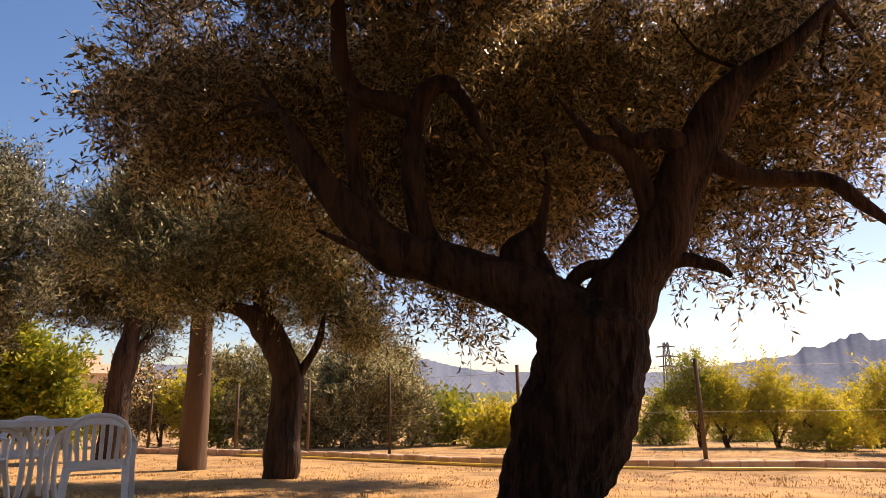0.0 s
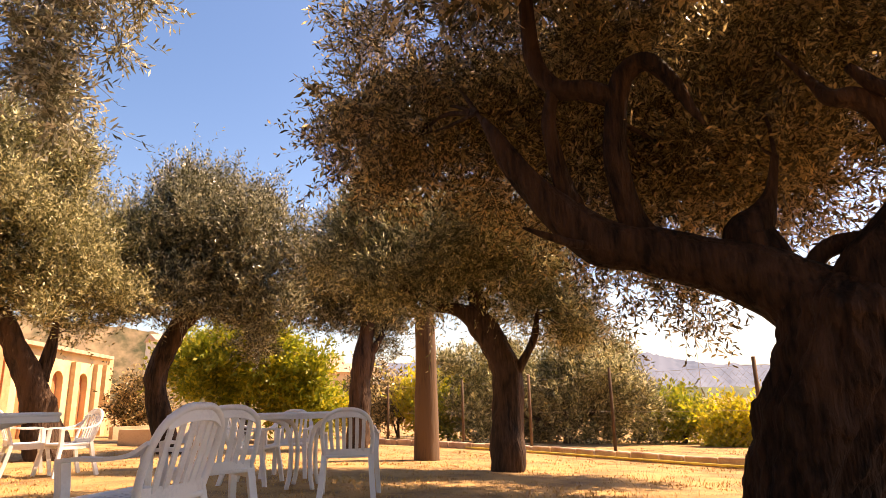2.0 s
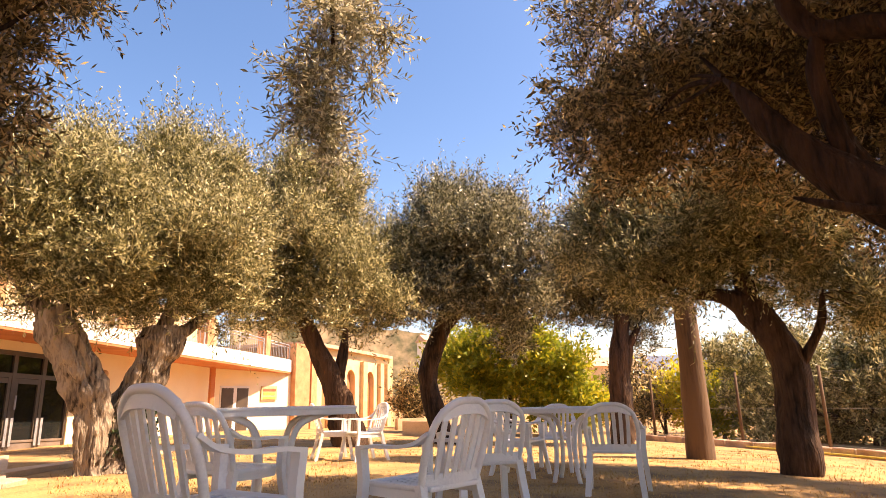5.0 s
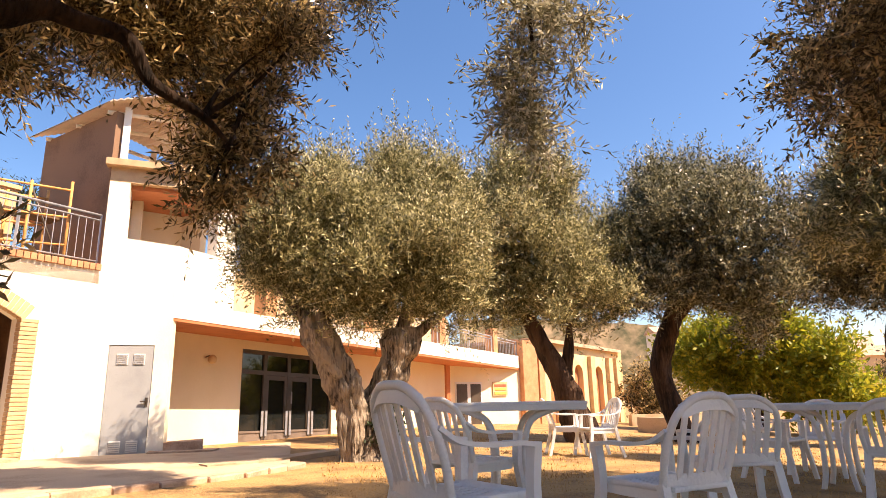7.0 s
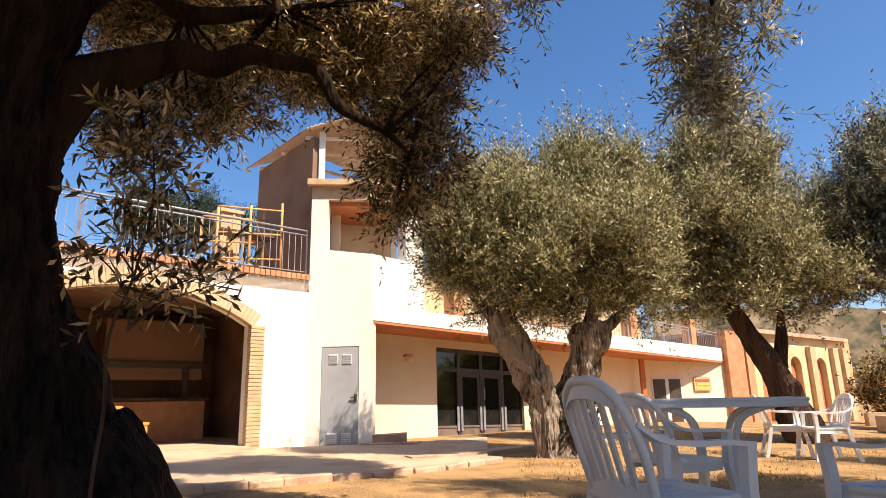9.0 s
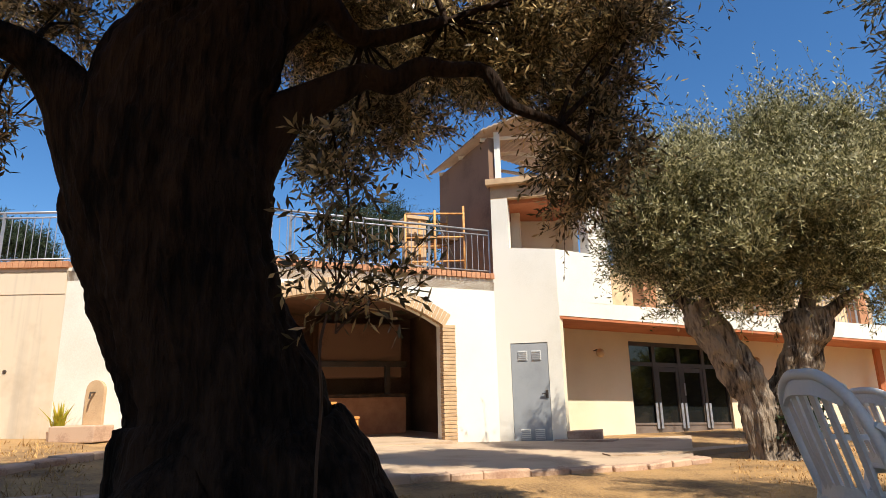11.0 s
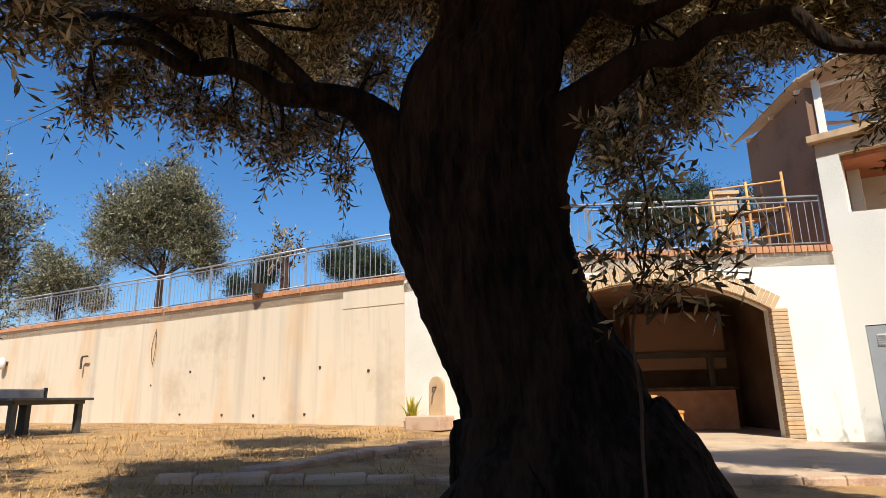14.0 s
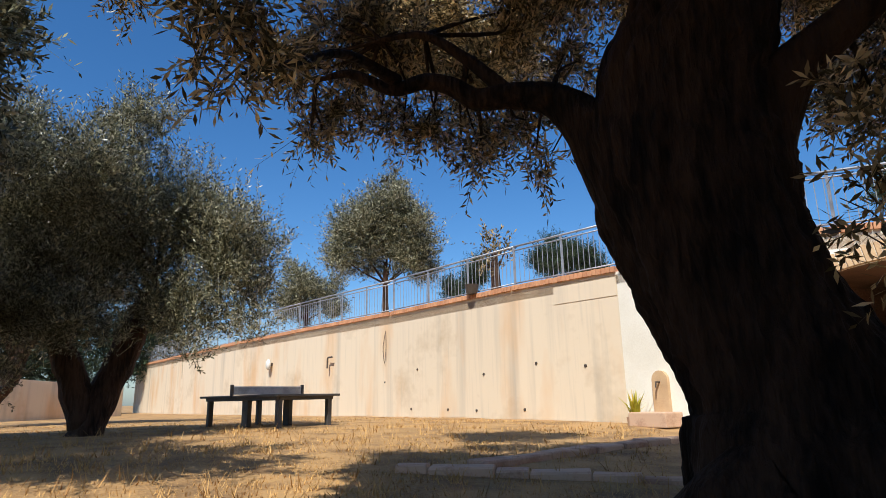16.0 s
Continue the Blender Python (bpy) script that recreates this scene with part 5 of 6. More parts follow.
def garden_chair():
    """A moulded plastic armchair; it faces +y, its feet at z 0."""
    c = thing("garden_chair", Matrix(), "white moulded plastic garden armchair on dry grass", "chair", "white garden chairs")

    def sweep(name, pts, w, t, parent=c):
        """A flat moulded band along pts of (x, y, z)."""
        bm, prev = bmesh.new(), None
        ln = smooth_line(pts, 5)
        for i, p in enumerate(ln):
            d = Vector(ln[min(i + 1, len(ln) - 1)] - ln[max(i - 1, 0)]).normalized()
            s = Vector(w if not callable(w) else w(i / (len(ln) - 1)))
            n = d.cross(s).normalized() * t / 2
            q = Vector(p)
            row = [bm.verts.new(q + o) for o in (s / 2 + n, -s / 2 + n, -s / 2 - n, s / 2 - n)]
            if prev:
                for k in range(4):
                    bm.faces.new((prev[k], prev[(k + 1) % 4], row[(k + 1) % 4], row[k]))
            else:
                bm.faces.new(row)
            prev = row
        bm.faces.new(prev[::-1])
        return part(name, bm, M_plastic, parent, smooth=False)
    # seat: a dished plate with slots, cut as slats within a rim
    seat = part("seat", box(bmesh.new(), (0, 0.19, 0.435), (0.5, 0.09, 0.03), None, 0.012), M_plastic, c)
    part("rim", box(bmesh.new(), (0, -0.22, 0.425), (0.42, 0.07, 0.03), None, 0.012), M_plastic, seat)
    for x in (-0.225, 0.225):
        part("rim", box(bmesh.new(), (x * 0.96, 0, 0.43), (0.06, 0.42, 0.032), None, 0.012), M_plastic, seat)
    for k in range(7):
        x = -0.165 + 0.055 * k
        sweep("slat", [(x, 0.17, 0.435), (x, 0.0, 0.42), (x * 0.95, -0.2, 0.425)], (0.042, 0, 0), 0.012, seat)
    # back: bowed hoop and upright slats
    hoop = [(-0.235, -0.2, 0.42), (-0.255, -0.26, 0.62), (-0.225, -0.325, 0.79), (-0.12, -0.36, 0.875), (0, -0.37, 0.89), (0.12, -0.36, 0.875), (0.225, -0.325, 0.79), (0.255, -0.26, 0.62), (0.235, -0.2, 0.42)]
    back = part("backrest", tube(bmesh.new(), smooth_line([(*p, 0.021) for p in hoop], 5), 8), M_plastic, c, smooth=True)
    sweep("top_band", [(-0.2, -0.332, 0.81), (-0.1, -0.362, 0.845), (0, -0.37, 0.852), (0.1, -0.362, 0.845), (0.2, -0.332, 0.81)], (0, 0.015, 0.075), 0.016, back)
    sweep("lower_band", [(-0.235, -0.215, 0.47), (0, -0.265, 0.47), (0.235, -0.215, 0.47)], (0, 0, 0.06), 0.014, back)
    for k in range(6):
        x = -0.165 + 0.066 * k
        bow = -0.03 * (1 - (x / 0.2) ** 2)
        sweep("back_slat", [(x * 0.92, -0.225 + bow, 0.47), (x, -0.28 + bow, 0.65), (x * 1.02, -0.335 + bow * 0.8, 0.83)], (0.036, 0, 0), 0.013, back)
    for sx in (-1, 1):
        sweep("arm", [(sx * 0.25, -0.29, 0.72), (sx * 0.275, -0.2, 0.665), (sx * 0.29, -0.05, 0.645), (sx * 0.29, 0.12, 0.645), (sx * 0.285, 0.235, 0.63)], (0.062, 0, 0), 0.02)
        sweep("front_leg", [(sx * 0.285, 0.225, 0.645), (sx * 0.275, 0.215, 0.42), (sx * 0.29, 0.25, 0.2), (sx * 0.305, 0.28, 0.0)], lambda t: (0.058 - 0.012 * t, 0.0, 0), 0.045)
        sweep("rear_leg", [(sx * 0.235, -0.2, 0.45), (sx * 0.25, -0.25, 0.22), (sx * 0.27, -0.31, 0.0)], (0.055, 0, 0), 0.045)
        sweep("seat_skirt", [(sx * 0.235, 0.2, 0.4), (sx * 0.235, 0.0, 0.395), (sx * 0.225, -0.2, 0.4)], (0.01, 0, 0.06), 0.012)
    return c


def garden_table():
    t = thing("garden_table", Matrix(), "white moulded plastic garden table with bowed legs", "table", "white garden tables")
    top = part("tabletop", box(bmesh.new(), (0, 0, 0.845), (1.25, 0.8, 0.028), None, 0.012), M_plastic, t)
    for x, y, a, b in ((0, 0.385, 1.2, 0.02), (0, -0.385, 1.2, 0.02), (0.61, 0, 0.02, 0.74), (-0.61, 0, 0.02, 0.74)):
        part("apron", box(bmesh.new(), (x, y, 0.815), (a, b, 0.045), None, 0.006), M_plastic, top)
    for sx in (-1, 1):
        for sy in (-1, 1):
            pts = [(sx * 0.45, sy * 0.3, 0.82), (sx * 0.3, sy * 0.28, 0.78), (sx * 0.17, sy * 0.27, 0.7), (sx * 0.115, sy * 0.27, 0.5), (sx * 0.115, sy * 0.28, 0.2), (sx * 0.15, sy * 0.3, 0.0)]
            part("leg", tube(bmesh.new(), smooth_line([(*p, 0.027) for p in pts], 5), 8), M_plastic, t, smooth=True)
    return t


def on_ground(turn, d, heading, tilt=0.0):
    p = polar(turn, d)
    p.z = ground_z(p.x, p.y)
    return Matrix.Translation(p) @ Matrix.Rotation(radians(heading), 4, "Z") @ Matrix.Rotation(radians(tilt), 4, "X")


chair = garden_chair()
for turn, d, heading in ((61.2, 5.0, 14), (45.0, 3.85, 92), (39.8, 5.3, 60), (28.3, 6.9, 24), (36.4, 8.4, -75), (33.5, 9.4, 200), (52.9, 10.9, -28), (50.2, 10.6, 165)):
    copy_thing(chair, on_ground(turn, d, heading))
chair.matrix_world = on_ground(62.4, 3.05, 8) @ Matrix.Diagonal((1.0, 1.0, 1.07, 1))
tagged(chair, "tall-backed white moulded plastic garden armchair")
table = garden_table()
table.matrix_world = on_ground(58.0, 5.5, 62)
copy_thing(table, on_ground(32.2, 8.0, 25))

# table for table tennis
tt = thing("table_tennis_table", on_ground(161.2, 13.7, 161.2 + 125), "dark outdoor table tennis table with a steel net", "table")
part("tabletop", box(bmesh.new(), (0, 0, 0.6), (2.74, 1.52, 0.045), None, 0.01), M_tt, tt)
for x in (-1.2, 1.2):
    for y in (-0.6, 0.6):
        part("leg", box(bmesh.new(), (x, y, 0.28), (0.1, 0.1, 0.6), None, 0.01), M_tt, tt)
for y in (-0.5, 0.5):
    part("middle_leg", box(bmesh.new(), (0, y, 0.28), (0.2, 0.1, 0.6), None, 0.01), M_tt, tt)
for y in (-0.66, 0.66):
    part("side_rail", box(bmesh.new(), (0, y, 0.55), (2.5, 0.05, 0.07), None, 0.008), M_tt, tt)
for x in (-1.25, 1.25):
    part("end_rail", box(bmesh.new(), (x, 0, 0.55), (0.05, 1.27, 0.07), None, 0.008), M_tt, tt)
net = part("net", box(bmesh.new(), (0, 0, 0.71), (0.012, 1.68, 0.15), None, 0.003), M_rail, tt, "perforated grey steel net")
part("net_band", box(bmesh.new(), (0, 0, 0.79), (0.018, 1.7, 0.02), None, 0.003), M_louvre, net)
for y in (-0.86, 0.86):
    part("net_post", box(bmesh.new(), (0, y, 0.71), (0.06, 0.05, 0.24), None, 0.004), M_tt, tt)

# thick old post
pst = thing("wooden_post", on_ground(21.5, 13.2, 0), "thick weathered round post standing in the grass", "post")
ptop = EYE + 13.2 * math.tan(radians(7.9)) - pst.matrix_world.translation.z
part("shaft", tube(bmesh.new(), smooth_line([(0, 0, -0.15, 0.265), (0, 0, 0.9, 0.25), (0.01, 0, 2.0, 0.225), (0, 0, ptop - 0.12, 0.2), (0, 0, ptop, 0.13)], 6), 18, 0.05, 0.05, 3), M_wood, pst, smooth=True)

# ---- boundary fence ----
M_mesh = material("wire_mesh", (0.16, 0.15, 0.13), (0.26, 0.25, 0.22), 5, 40, 0.6, 0, metal=0.4)
KERB = [(27.5, 22.5), (20, 19.3), (11.6, 16.4), (4.9, 14.4), (-3.1, 12.9), (-12, 12.3), (-21.5, 12.4), (-30, 12.9), (-38, 13.4), (-48, 14)]
kerb_stones("kerb_fence", [polar(a, d) for a, d in KERB], 0.22, 0.17, "rough stone kerb under the boundary fence", 5)


def fence_panel(p, q):
    z0, z1 = ground_z(p.x, p.y), ground_z(q.x, q.y)
    f = thing("fence", Vector((p.x, p.y, z0)), "rusty chain-link fence panel between thin posts", "fence", "boundary fence panels")
    q = Vector((q.x - p.x, q.y - p.y, z1 - z0))
    part("post", tube(bmesh.new(), [(0, 0, -0.1, 0.04), (0, 0, 1.0, 0.038), (0, 0, 1.95, 0.036)], 8), M_wood, f, smooth=True)
    L = q.length
    for z in (1.8, 1.0, 0.22):
        part("wire", tube(bmesh.new(), [(0, 0, z, 0.003), (*(q * 0.5 + Vector((0, 0, z - 0.01))), 0.003), (*(q + Vector((0, 0, z))), 0.003)], 4), M_mesh, f)
    # woven mesh: thin crossing wires
    V, F = [], []
    u = q.normalized()
    n, step, r = Vector((-u.y, u.x, 0)), 0.14, 0.0014
    k = -1.6
    while k < L:
        for sgn in (1, -1):
            a0, a1 = k, k + 1.6
            za, zb = (0.2, 1.8) if sgn > 0 else (1.8, 0.2)
            c0, c1 = max(0, a0), min(L, a1)
            if c1 - c0 > 0.05:
                A = u * c0 + Vector((0, 0, za + (zb - za) * (c0 - a0) / 1.6))
                B = u * c1 + Vector((0, 0, za + (zb - za) * (c1 - a0) / 1.6))
                i = len(V)
                up = (B - A).normalized().cross(n) * r
                V += [A - up, A + up, B + up, B - up]
                F.append((i, i + 1, i + 2, i + 3))
        k += step
    tagged(part("mesh", (V, [], F), M_mesh, f), kind="stuff")
    return f


posts = [(34, 26.06), (24.9, 21.45), (18.2, 18.74), (12.2, 16.67), (5.1, 14.52), (-6.5, 12.73), (-15, 12.39), (-21.7, 12.47), (-37.5, 13.43), (-48, 14.06)]
for a, b in zip(posts, posts[1:]):
    fence_panel(polar(*a), polar(*b))

# hose along the kerb
hose = thing("garden_hose", Vector((0, 0, 0)), "yellow garden hose lying along the kerb", "hose")
hp = []
for a, d in ((18, 18.21), (11, 15.72), (6, 14.33), (2, 13.56), (-3, 12.57), (-10, 12.13), (-18, 11.96), (-26, 12.21), (-34, 12.65), (-42, 13.24)):
    p = polar(a, d - 0.1 * math.sin(a))
    hp.append((p.x, p.y, ground_z(p.x, p.y) + 0.05, 0.022))
part("tube", tube(bmesh.new(), smooth_line(hp, 8), 6), M_hose, hose, smooth=True)

# ---- beyond the fence ----


def lollies(d, rows):
    return [(a, e, d, r) for a, e, r in rows]


tree("olive_bush", "dense grey-green wild olive thicket behind the fence", [(9, -4.2, 23, 0.2), (9, -2, 23, 0.16), (9, 1, 23, 0.08)], [[(9, -3, 23, 0.14), (14, -1, 23, 0.06)], [(9, -3, 23, 0.12), (5, 0, 23, 0.05)]],
     at(23.5, [(16.3, 2.1, 1.2), (12.6, 1.1, 1.49), (8.9, -0.4, 1.59), (5.6, 0.5, 1.39), (3.0, -1.1, 1.0), (8.8, 3.5, 1.1), (4.5, 3.1, 0.8), (16.3, -1.8, 1.0), (11.7, -2.7, 1.0), (6.1, -3.3, 0.8)], 1.0, 8), 6000, (0.17, 0.05), M_bark, M_leaf_sun, 0.7, seed=61, category="bush", sticks=False)
tree("fig_tree", "spreading fresh green fruit tree with low limbs", [(37.3, -2.6, 24, 0.2), (37.2, -1.4, 24, 0.17), (37, -0.6, 24, 0.12)], [[(37.1, -1.6, 24, 0.13), (40, 1.5, 24, 0.05)], [(37.1, -1.6, 24, 0.13), (33.6, 1, 24, 0.05)], [(37.1, -1.2, 24, 0.1), (37, 3, 24, 0.04)]],
     at(24, [(39.8, 2.6, 1.2), (37.0, 2.3, 1.35), (33.7, 2.2, 1.2), (42.2, 2.8, 0.85), (36.5, 4.0, 0.9), (39.5, 4.0, 0.8), (34.5, 3.8, 0.7), (31.2, 0.2, 0.75), (34, -0.2, 0.6)], 0.9, 9), 4200, (0.22, 0.09), M_bark, M_leaf_green, 0.5, seed=67, category="fruit tree", twig=0.45, per=9, rough=0.15)
rnd = random.Random(12)
ALM = [(-21.6, 0.9, 22, 0.7), (-23.5, -0.6, 22, 0.95), (-27.2, -0.4, 22, 0.95), (-30.7, -2.2, 21, 0.75), (-18.7, -2.0, 24, 0.6), (-35.7, -0.9, 20, 1.0), (-33.2, -2.0, 24, 0.7), (-40.5, -0.5, 20, 1.05), (-24.8, -2.0, 27, 0.8), (-45, -0.8, 21, 1.0)]
for k, (a, e, d, r) in enumerate(ALM):
    tree("almond_tree", "small yellowing almond tree in the red-soil orchard", [(a, -4.4, d, 0.09), (a + 0.2, -3.4, d, 0.07), (a - 0.2, e - 1, d, 0.04)], [[(a, -3.8, d, 0.05), (a + 1.6, e, d, 0.02)], [(a, -3.9, d, 0.05), (a - 1.7, e - 0.3, d, 0.02)]],
         [(a, e, d, r * 0.7), (a + 1.3, e - 0.7, d, r * 0.55), (a - 1.4, e - 0.8, d + 0.3, r * 0.55), (a + 0.3, e + 1.3, d, r * 0.45), (a - 0.5, e - 1.6, d - 0.4, r * 0.5), (a + 1.9, e - 1.7, d, r * 0.35)],
         950, (0.11, 0.04), M_bark, M_leaf_yellow if k % 4 else M_leaf_green, 0.5, seed=70 + k, category="fruit tree", group="orchard trees", twig=0.3, per=9, seg=8, rough=0.1)
for k, (a, e, d, r, m) in enumerate([(-0.6, -1.4, 24, 0.9, M_leaf_green), (-4.6, -2.4, 22, 0.75, M_leaf_yellow), (1.2, -2.2, 27, 0.8, M_leaf_green), (-8, -2.2, 26, 0.8, M_leaf_green), (19.5, -0.6, 24, 0.9, M_leaf_green), (21.5, 0.5, 26, 1.1, M_leaf_yellow), (24.0, 0.0, 27, 1.1, M_leaf), (26.5, 1.2, 29, 1.3, M_leaf), (30.5, -0.5, 27, 0.9, M_leaf_yellow), (45.5, 0.2, 30, 1.2, M_leaf), (18.3, 1.2, 30, 1.2, M_leaf_yellow)]):
    tree("orchard_bush", "leafy bush behind the boundary fence", [(a, -4.0, d, 0.09), (a, -3, d, 0.07), (a, e - 0.5, d, 0.04)], [[(a, -3.4, d, 0.04), (a + 1, e, d, 0.02)]],
         [(a, e, d, r * 0.75), (a + 1.2, e - 0.6, d, r * 0.6), (a - 1.2, e - 0.8, d, r * 0.6), (a + 0.2, e - 1.6, d, r * 0.6)], 560, (0.18, 0.075), M_bark, m, 0.6, seed=90 + k, category="bush", group="orchard bushes", twig=0.45, per=9, seg=8, rough=0.1)
# trees up on the terrace


def raised(name, label, a, e0, d, z0, blobs, twigs, leaf, m, seed, up=0.8):
    foot = polar(a, d, z0)
    whole = thing(name, foot, label, "tree")
    top = seen(a, e0, d) - foot
    part("trunk", tube(bmesh.new(), smooth_line([(0, 0, -0.1, 0.17), (0.03, 0.02, top.z * 0.5, 0.13), (top.x, top.y, top.z, 0.08)], 5), 10, 0.2, 0.2, seed), M_bark, whole, smooth=True)
    bl = [(*(seen(*b[:3]) - foot), b[3]) for b in blobs]
    bm = bmesh.new()
    for x, y, z, r in bl:
        tube(bm, [(top.x * 0.7, top.y * 0.7, top.z * 0.7, 0.05), (x * 0.6, y * 0.6, (z + top.z * 0.7) / 2, 0.03), (x, y, z, 0.012)], 5, caps=False)
    tagged(part("branchwork", bm, M_bark, whole, smooth=True), kind="stuff")
    crown("crown", leaves(broken(bl, seed) if twigs > 1000 else bl, twigs, leaf[0], leaf[1], up, 0.6, 11, 0.4, seed), m, whole)


TZ = COPE - 0.06
raised("olive_tree", "round dark olive tree on the terrace", 151.0, 12.5, 24, TZ, [(153.6, 14.9, 24, 1.2), (150.2, 15.0, 24, 1.3), (147.7, 14.0, 24, 0.95), (150.7, 17.0, 24, 0.95), (155.0, 12.9, 24, 0.8), (148.5, 12.6, 24, 0.7)], 5200, (0.13, 0.036), M_leaf_mid, 101)
raised("olive_tree", "small olive tree far along the terrace", 158.2, 8.5, 34, TZ, [(158.4, 9.8, 34, 1.3), (156.4, 8.4, 34, 1.0), (159.3, 8.2, 34, 0.9)], 1800, (0.16, 0.045), M_leaf_mid, 103)
raised("pine_tree", "dark umbrella pine behind the railing", 134.0, 10.5, 30, TZ, [(135.5, 11.7, 30, 0.7), (134.0, 12.5, 30, 0.75), (132.3, 11.5, 30, 0.6), (131.2, 10.8, 30, 0.4)], 2200, (0.16, 0.03), M_leaf_pine, 105)
raised("pine_tree", "small dark pine behind the railing", 142.6, 10, 31, TZ, [(142.6, 10.9, 31, 0.65), (144.8, 9.9, 31, 0.4)], 1100, (0.16, 0.03), M_leaf_pine, 107)
raised("pine_tree", "dark pine behind the terrace railing", 105, 13.0, 24, TZ, [(105, 15.6, 24, 1.0), (102.6, 15.0, 24, 0.8), (107.4, 14.6, 24, 0.8), (99.5, 14.0, 24, 0.7)], 2600, (0.15, 0.03), M_leaf_pine, 109)
raised("sapling", "thin sapling with sparse leaves on the terrace", 140.6, 13.2, 17, TZ, [(141.0, 13.6, 17, 0.3), (140.0, 12.4, 17, 0.25), (141.5, 12.0, 17, 0.25), (139.6, 13.4, 17, 0.2)], 42, (0.14, 0.05), M_leaf, 111)
pot = thing("flower_pot", polar(142.9, 15.4, COPE + 0.1), "dark plastic flower pot on the coping", "flower pot")
part("body", tube(bmesh.new(), [(0, 0, 0, 0.13), (0, 0, 0.2, 0.18), (0, 0, 0.24, 0.19)], 12), M_dark, pot)

# young shoot growing up before the great trunk
sh = thing("olive_shoot", polar(109.1, 2.95, ground_z(*polar(109.1, 2.95)[:2])), "young olive shoot growing beside the trunk", "olive shoot")
shp = sh.matrix_world.translation
part("stem", tube(bmesh.new(), smooth_line([(0, 0, -0.05, 0.009)] + [tuple(seen(a, e, 2.95) - shp) + (r,) for a, e, r in ((109.2, -6.3, 0.008), (108.9, 0.0, 0.008), (109.1, 5.4, 0.007), (107.6, 11, 0.006), (106.8, 17, 0.006), (107.4, 23, 0.003))], 5), 6), M_bark, sh)
SHOOT = [(108.9, 24.4, 0.1), (106.4, 22.6, 0.1), (107.6, 19.5, 0.12), (105.1, 18.7, 0.1), (109.5, 17.5, 0.1), (106.0, 15.8, 0.14), (108.2, 14.3, 0.12), (103.3, 14.2, 0.11), (109.6, 11.7, 0.1), (105.6, 11.1, 0.14), (101.9, 11.2, 0.1), (107.5, 8.5, 0.1), (104.1, 9.2, 0.11), (110.7, 12.2, 0.07), (100.6, 10.4, 0.05), (111.5, 14.8, 0.05)]
for a, e, r in SHOOT[3:]:
    p0, p1 = seen(107.8, max(6, e - 4), 2.95) - shp, seen(a, e, 2.95) - shp
    part("sprig", tube(bmesh.new(), [(*p0, 0.005), (*((p0 + p1) / 2 + Vector((0, 0, 0.03))), 0.004), (*p1, 0.002)], 5), M_bark, sh)
crown("crown", leaves([(*(seen(a, e, 2.95) - shp), r) for a, e, r in SHOOT], 85, 0.07, 0.021, 0.15, 0.8, 10, 0.17, 77), M_leaf, sh)

# ivy at the foot of the hollow trunk
iv = thing("ivy", on_ground(68.6, 10.0, 0), "dark green ivy climbing the hollow olive trunk", "ivy")
ivp = iv.matrix_world.translation
crown("leaves", leaves([(*(seen(a, e, 10.0) - ivp), r) for a, e, r in ((68.9, -3.4, 0.2), (68.5, -1.8, 0.22), (68.8, -0.2, 0.17), (69.2, -2.4, 0.16))], 160, 0.07, 0.05, 0.3, 0.8, 9, 0.16, 79), M_leaf_pine, iv)

# lattice pylon
M_pylon = material("weathered_steel", (0.05, 0.05, 0.055), (0.12, 0.12, 0.13), 2, 12, 0.7, 0, metal=0.3)
py = thing("pylon", polar(-19.5, 190, -3), "grey steel lattice power pylon in the valley", "pylon")
ph = 3 + EYE + 190 * math.tan(radians(4.4))
for sx in (-1, 1):
    for sy in (-1, 1):
        part("leg", tube(bmesh.new(), [(sx * 1.5, sy * 1.5, 0, 0.24), (sx * 0.8, sy * 0.8, ph * 0.7, 0.22), (sx * 0.5, sy * 0.5, ph, 0.2)], 4), M_pylon, py)
for k in range(9):
    z0, z1 = ph * k / 9, ph * (k + 1) / 9
    w0, w1 = 1.5 - k * 0.11, 1.5 - (k + 1) * 0.11
    part("brace", tube(bmesh.new(), [(-w0, -w0, z0, 0.15), (w1, -w1, z1, 0.15)], 4), M_pylon, py)
    part("brace", tube(bmesh.new(), [(w0, -w0, z0, 0.15), (-w1, -w1, z1, 0.15)], 4), M_pylon, py)
for z, w in ((0.93, 2.6), (0.78, 3.2), (0.63, 2.6)):
    part("cross_arm", tube(bmesh.new(), [(-w, 0, ph * z, 0.2), (0, 0, ph * z + 0.3, 0.26), (w, 0, ph * z, 0.2)], 4), M_pylon, py)

# village houses on the hill


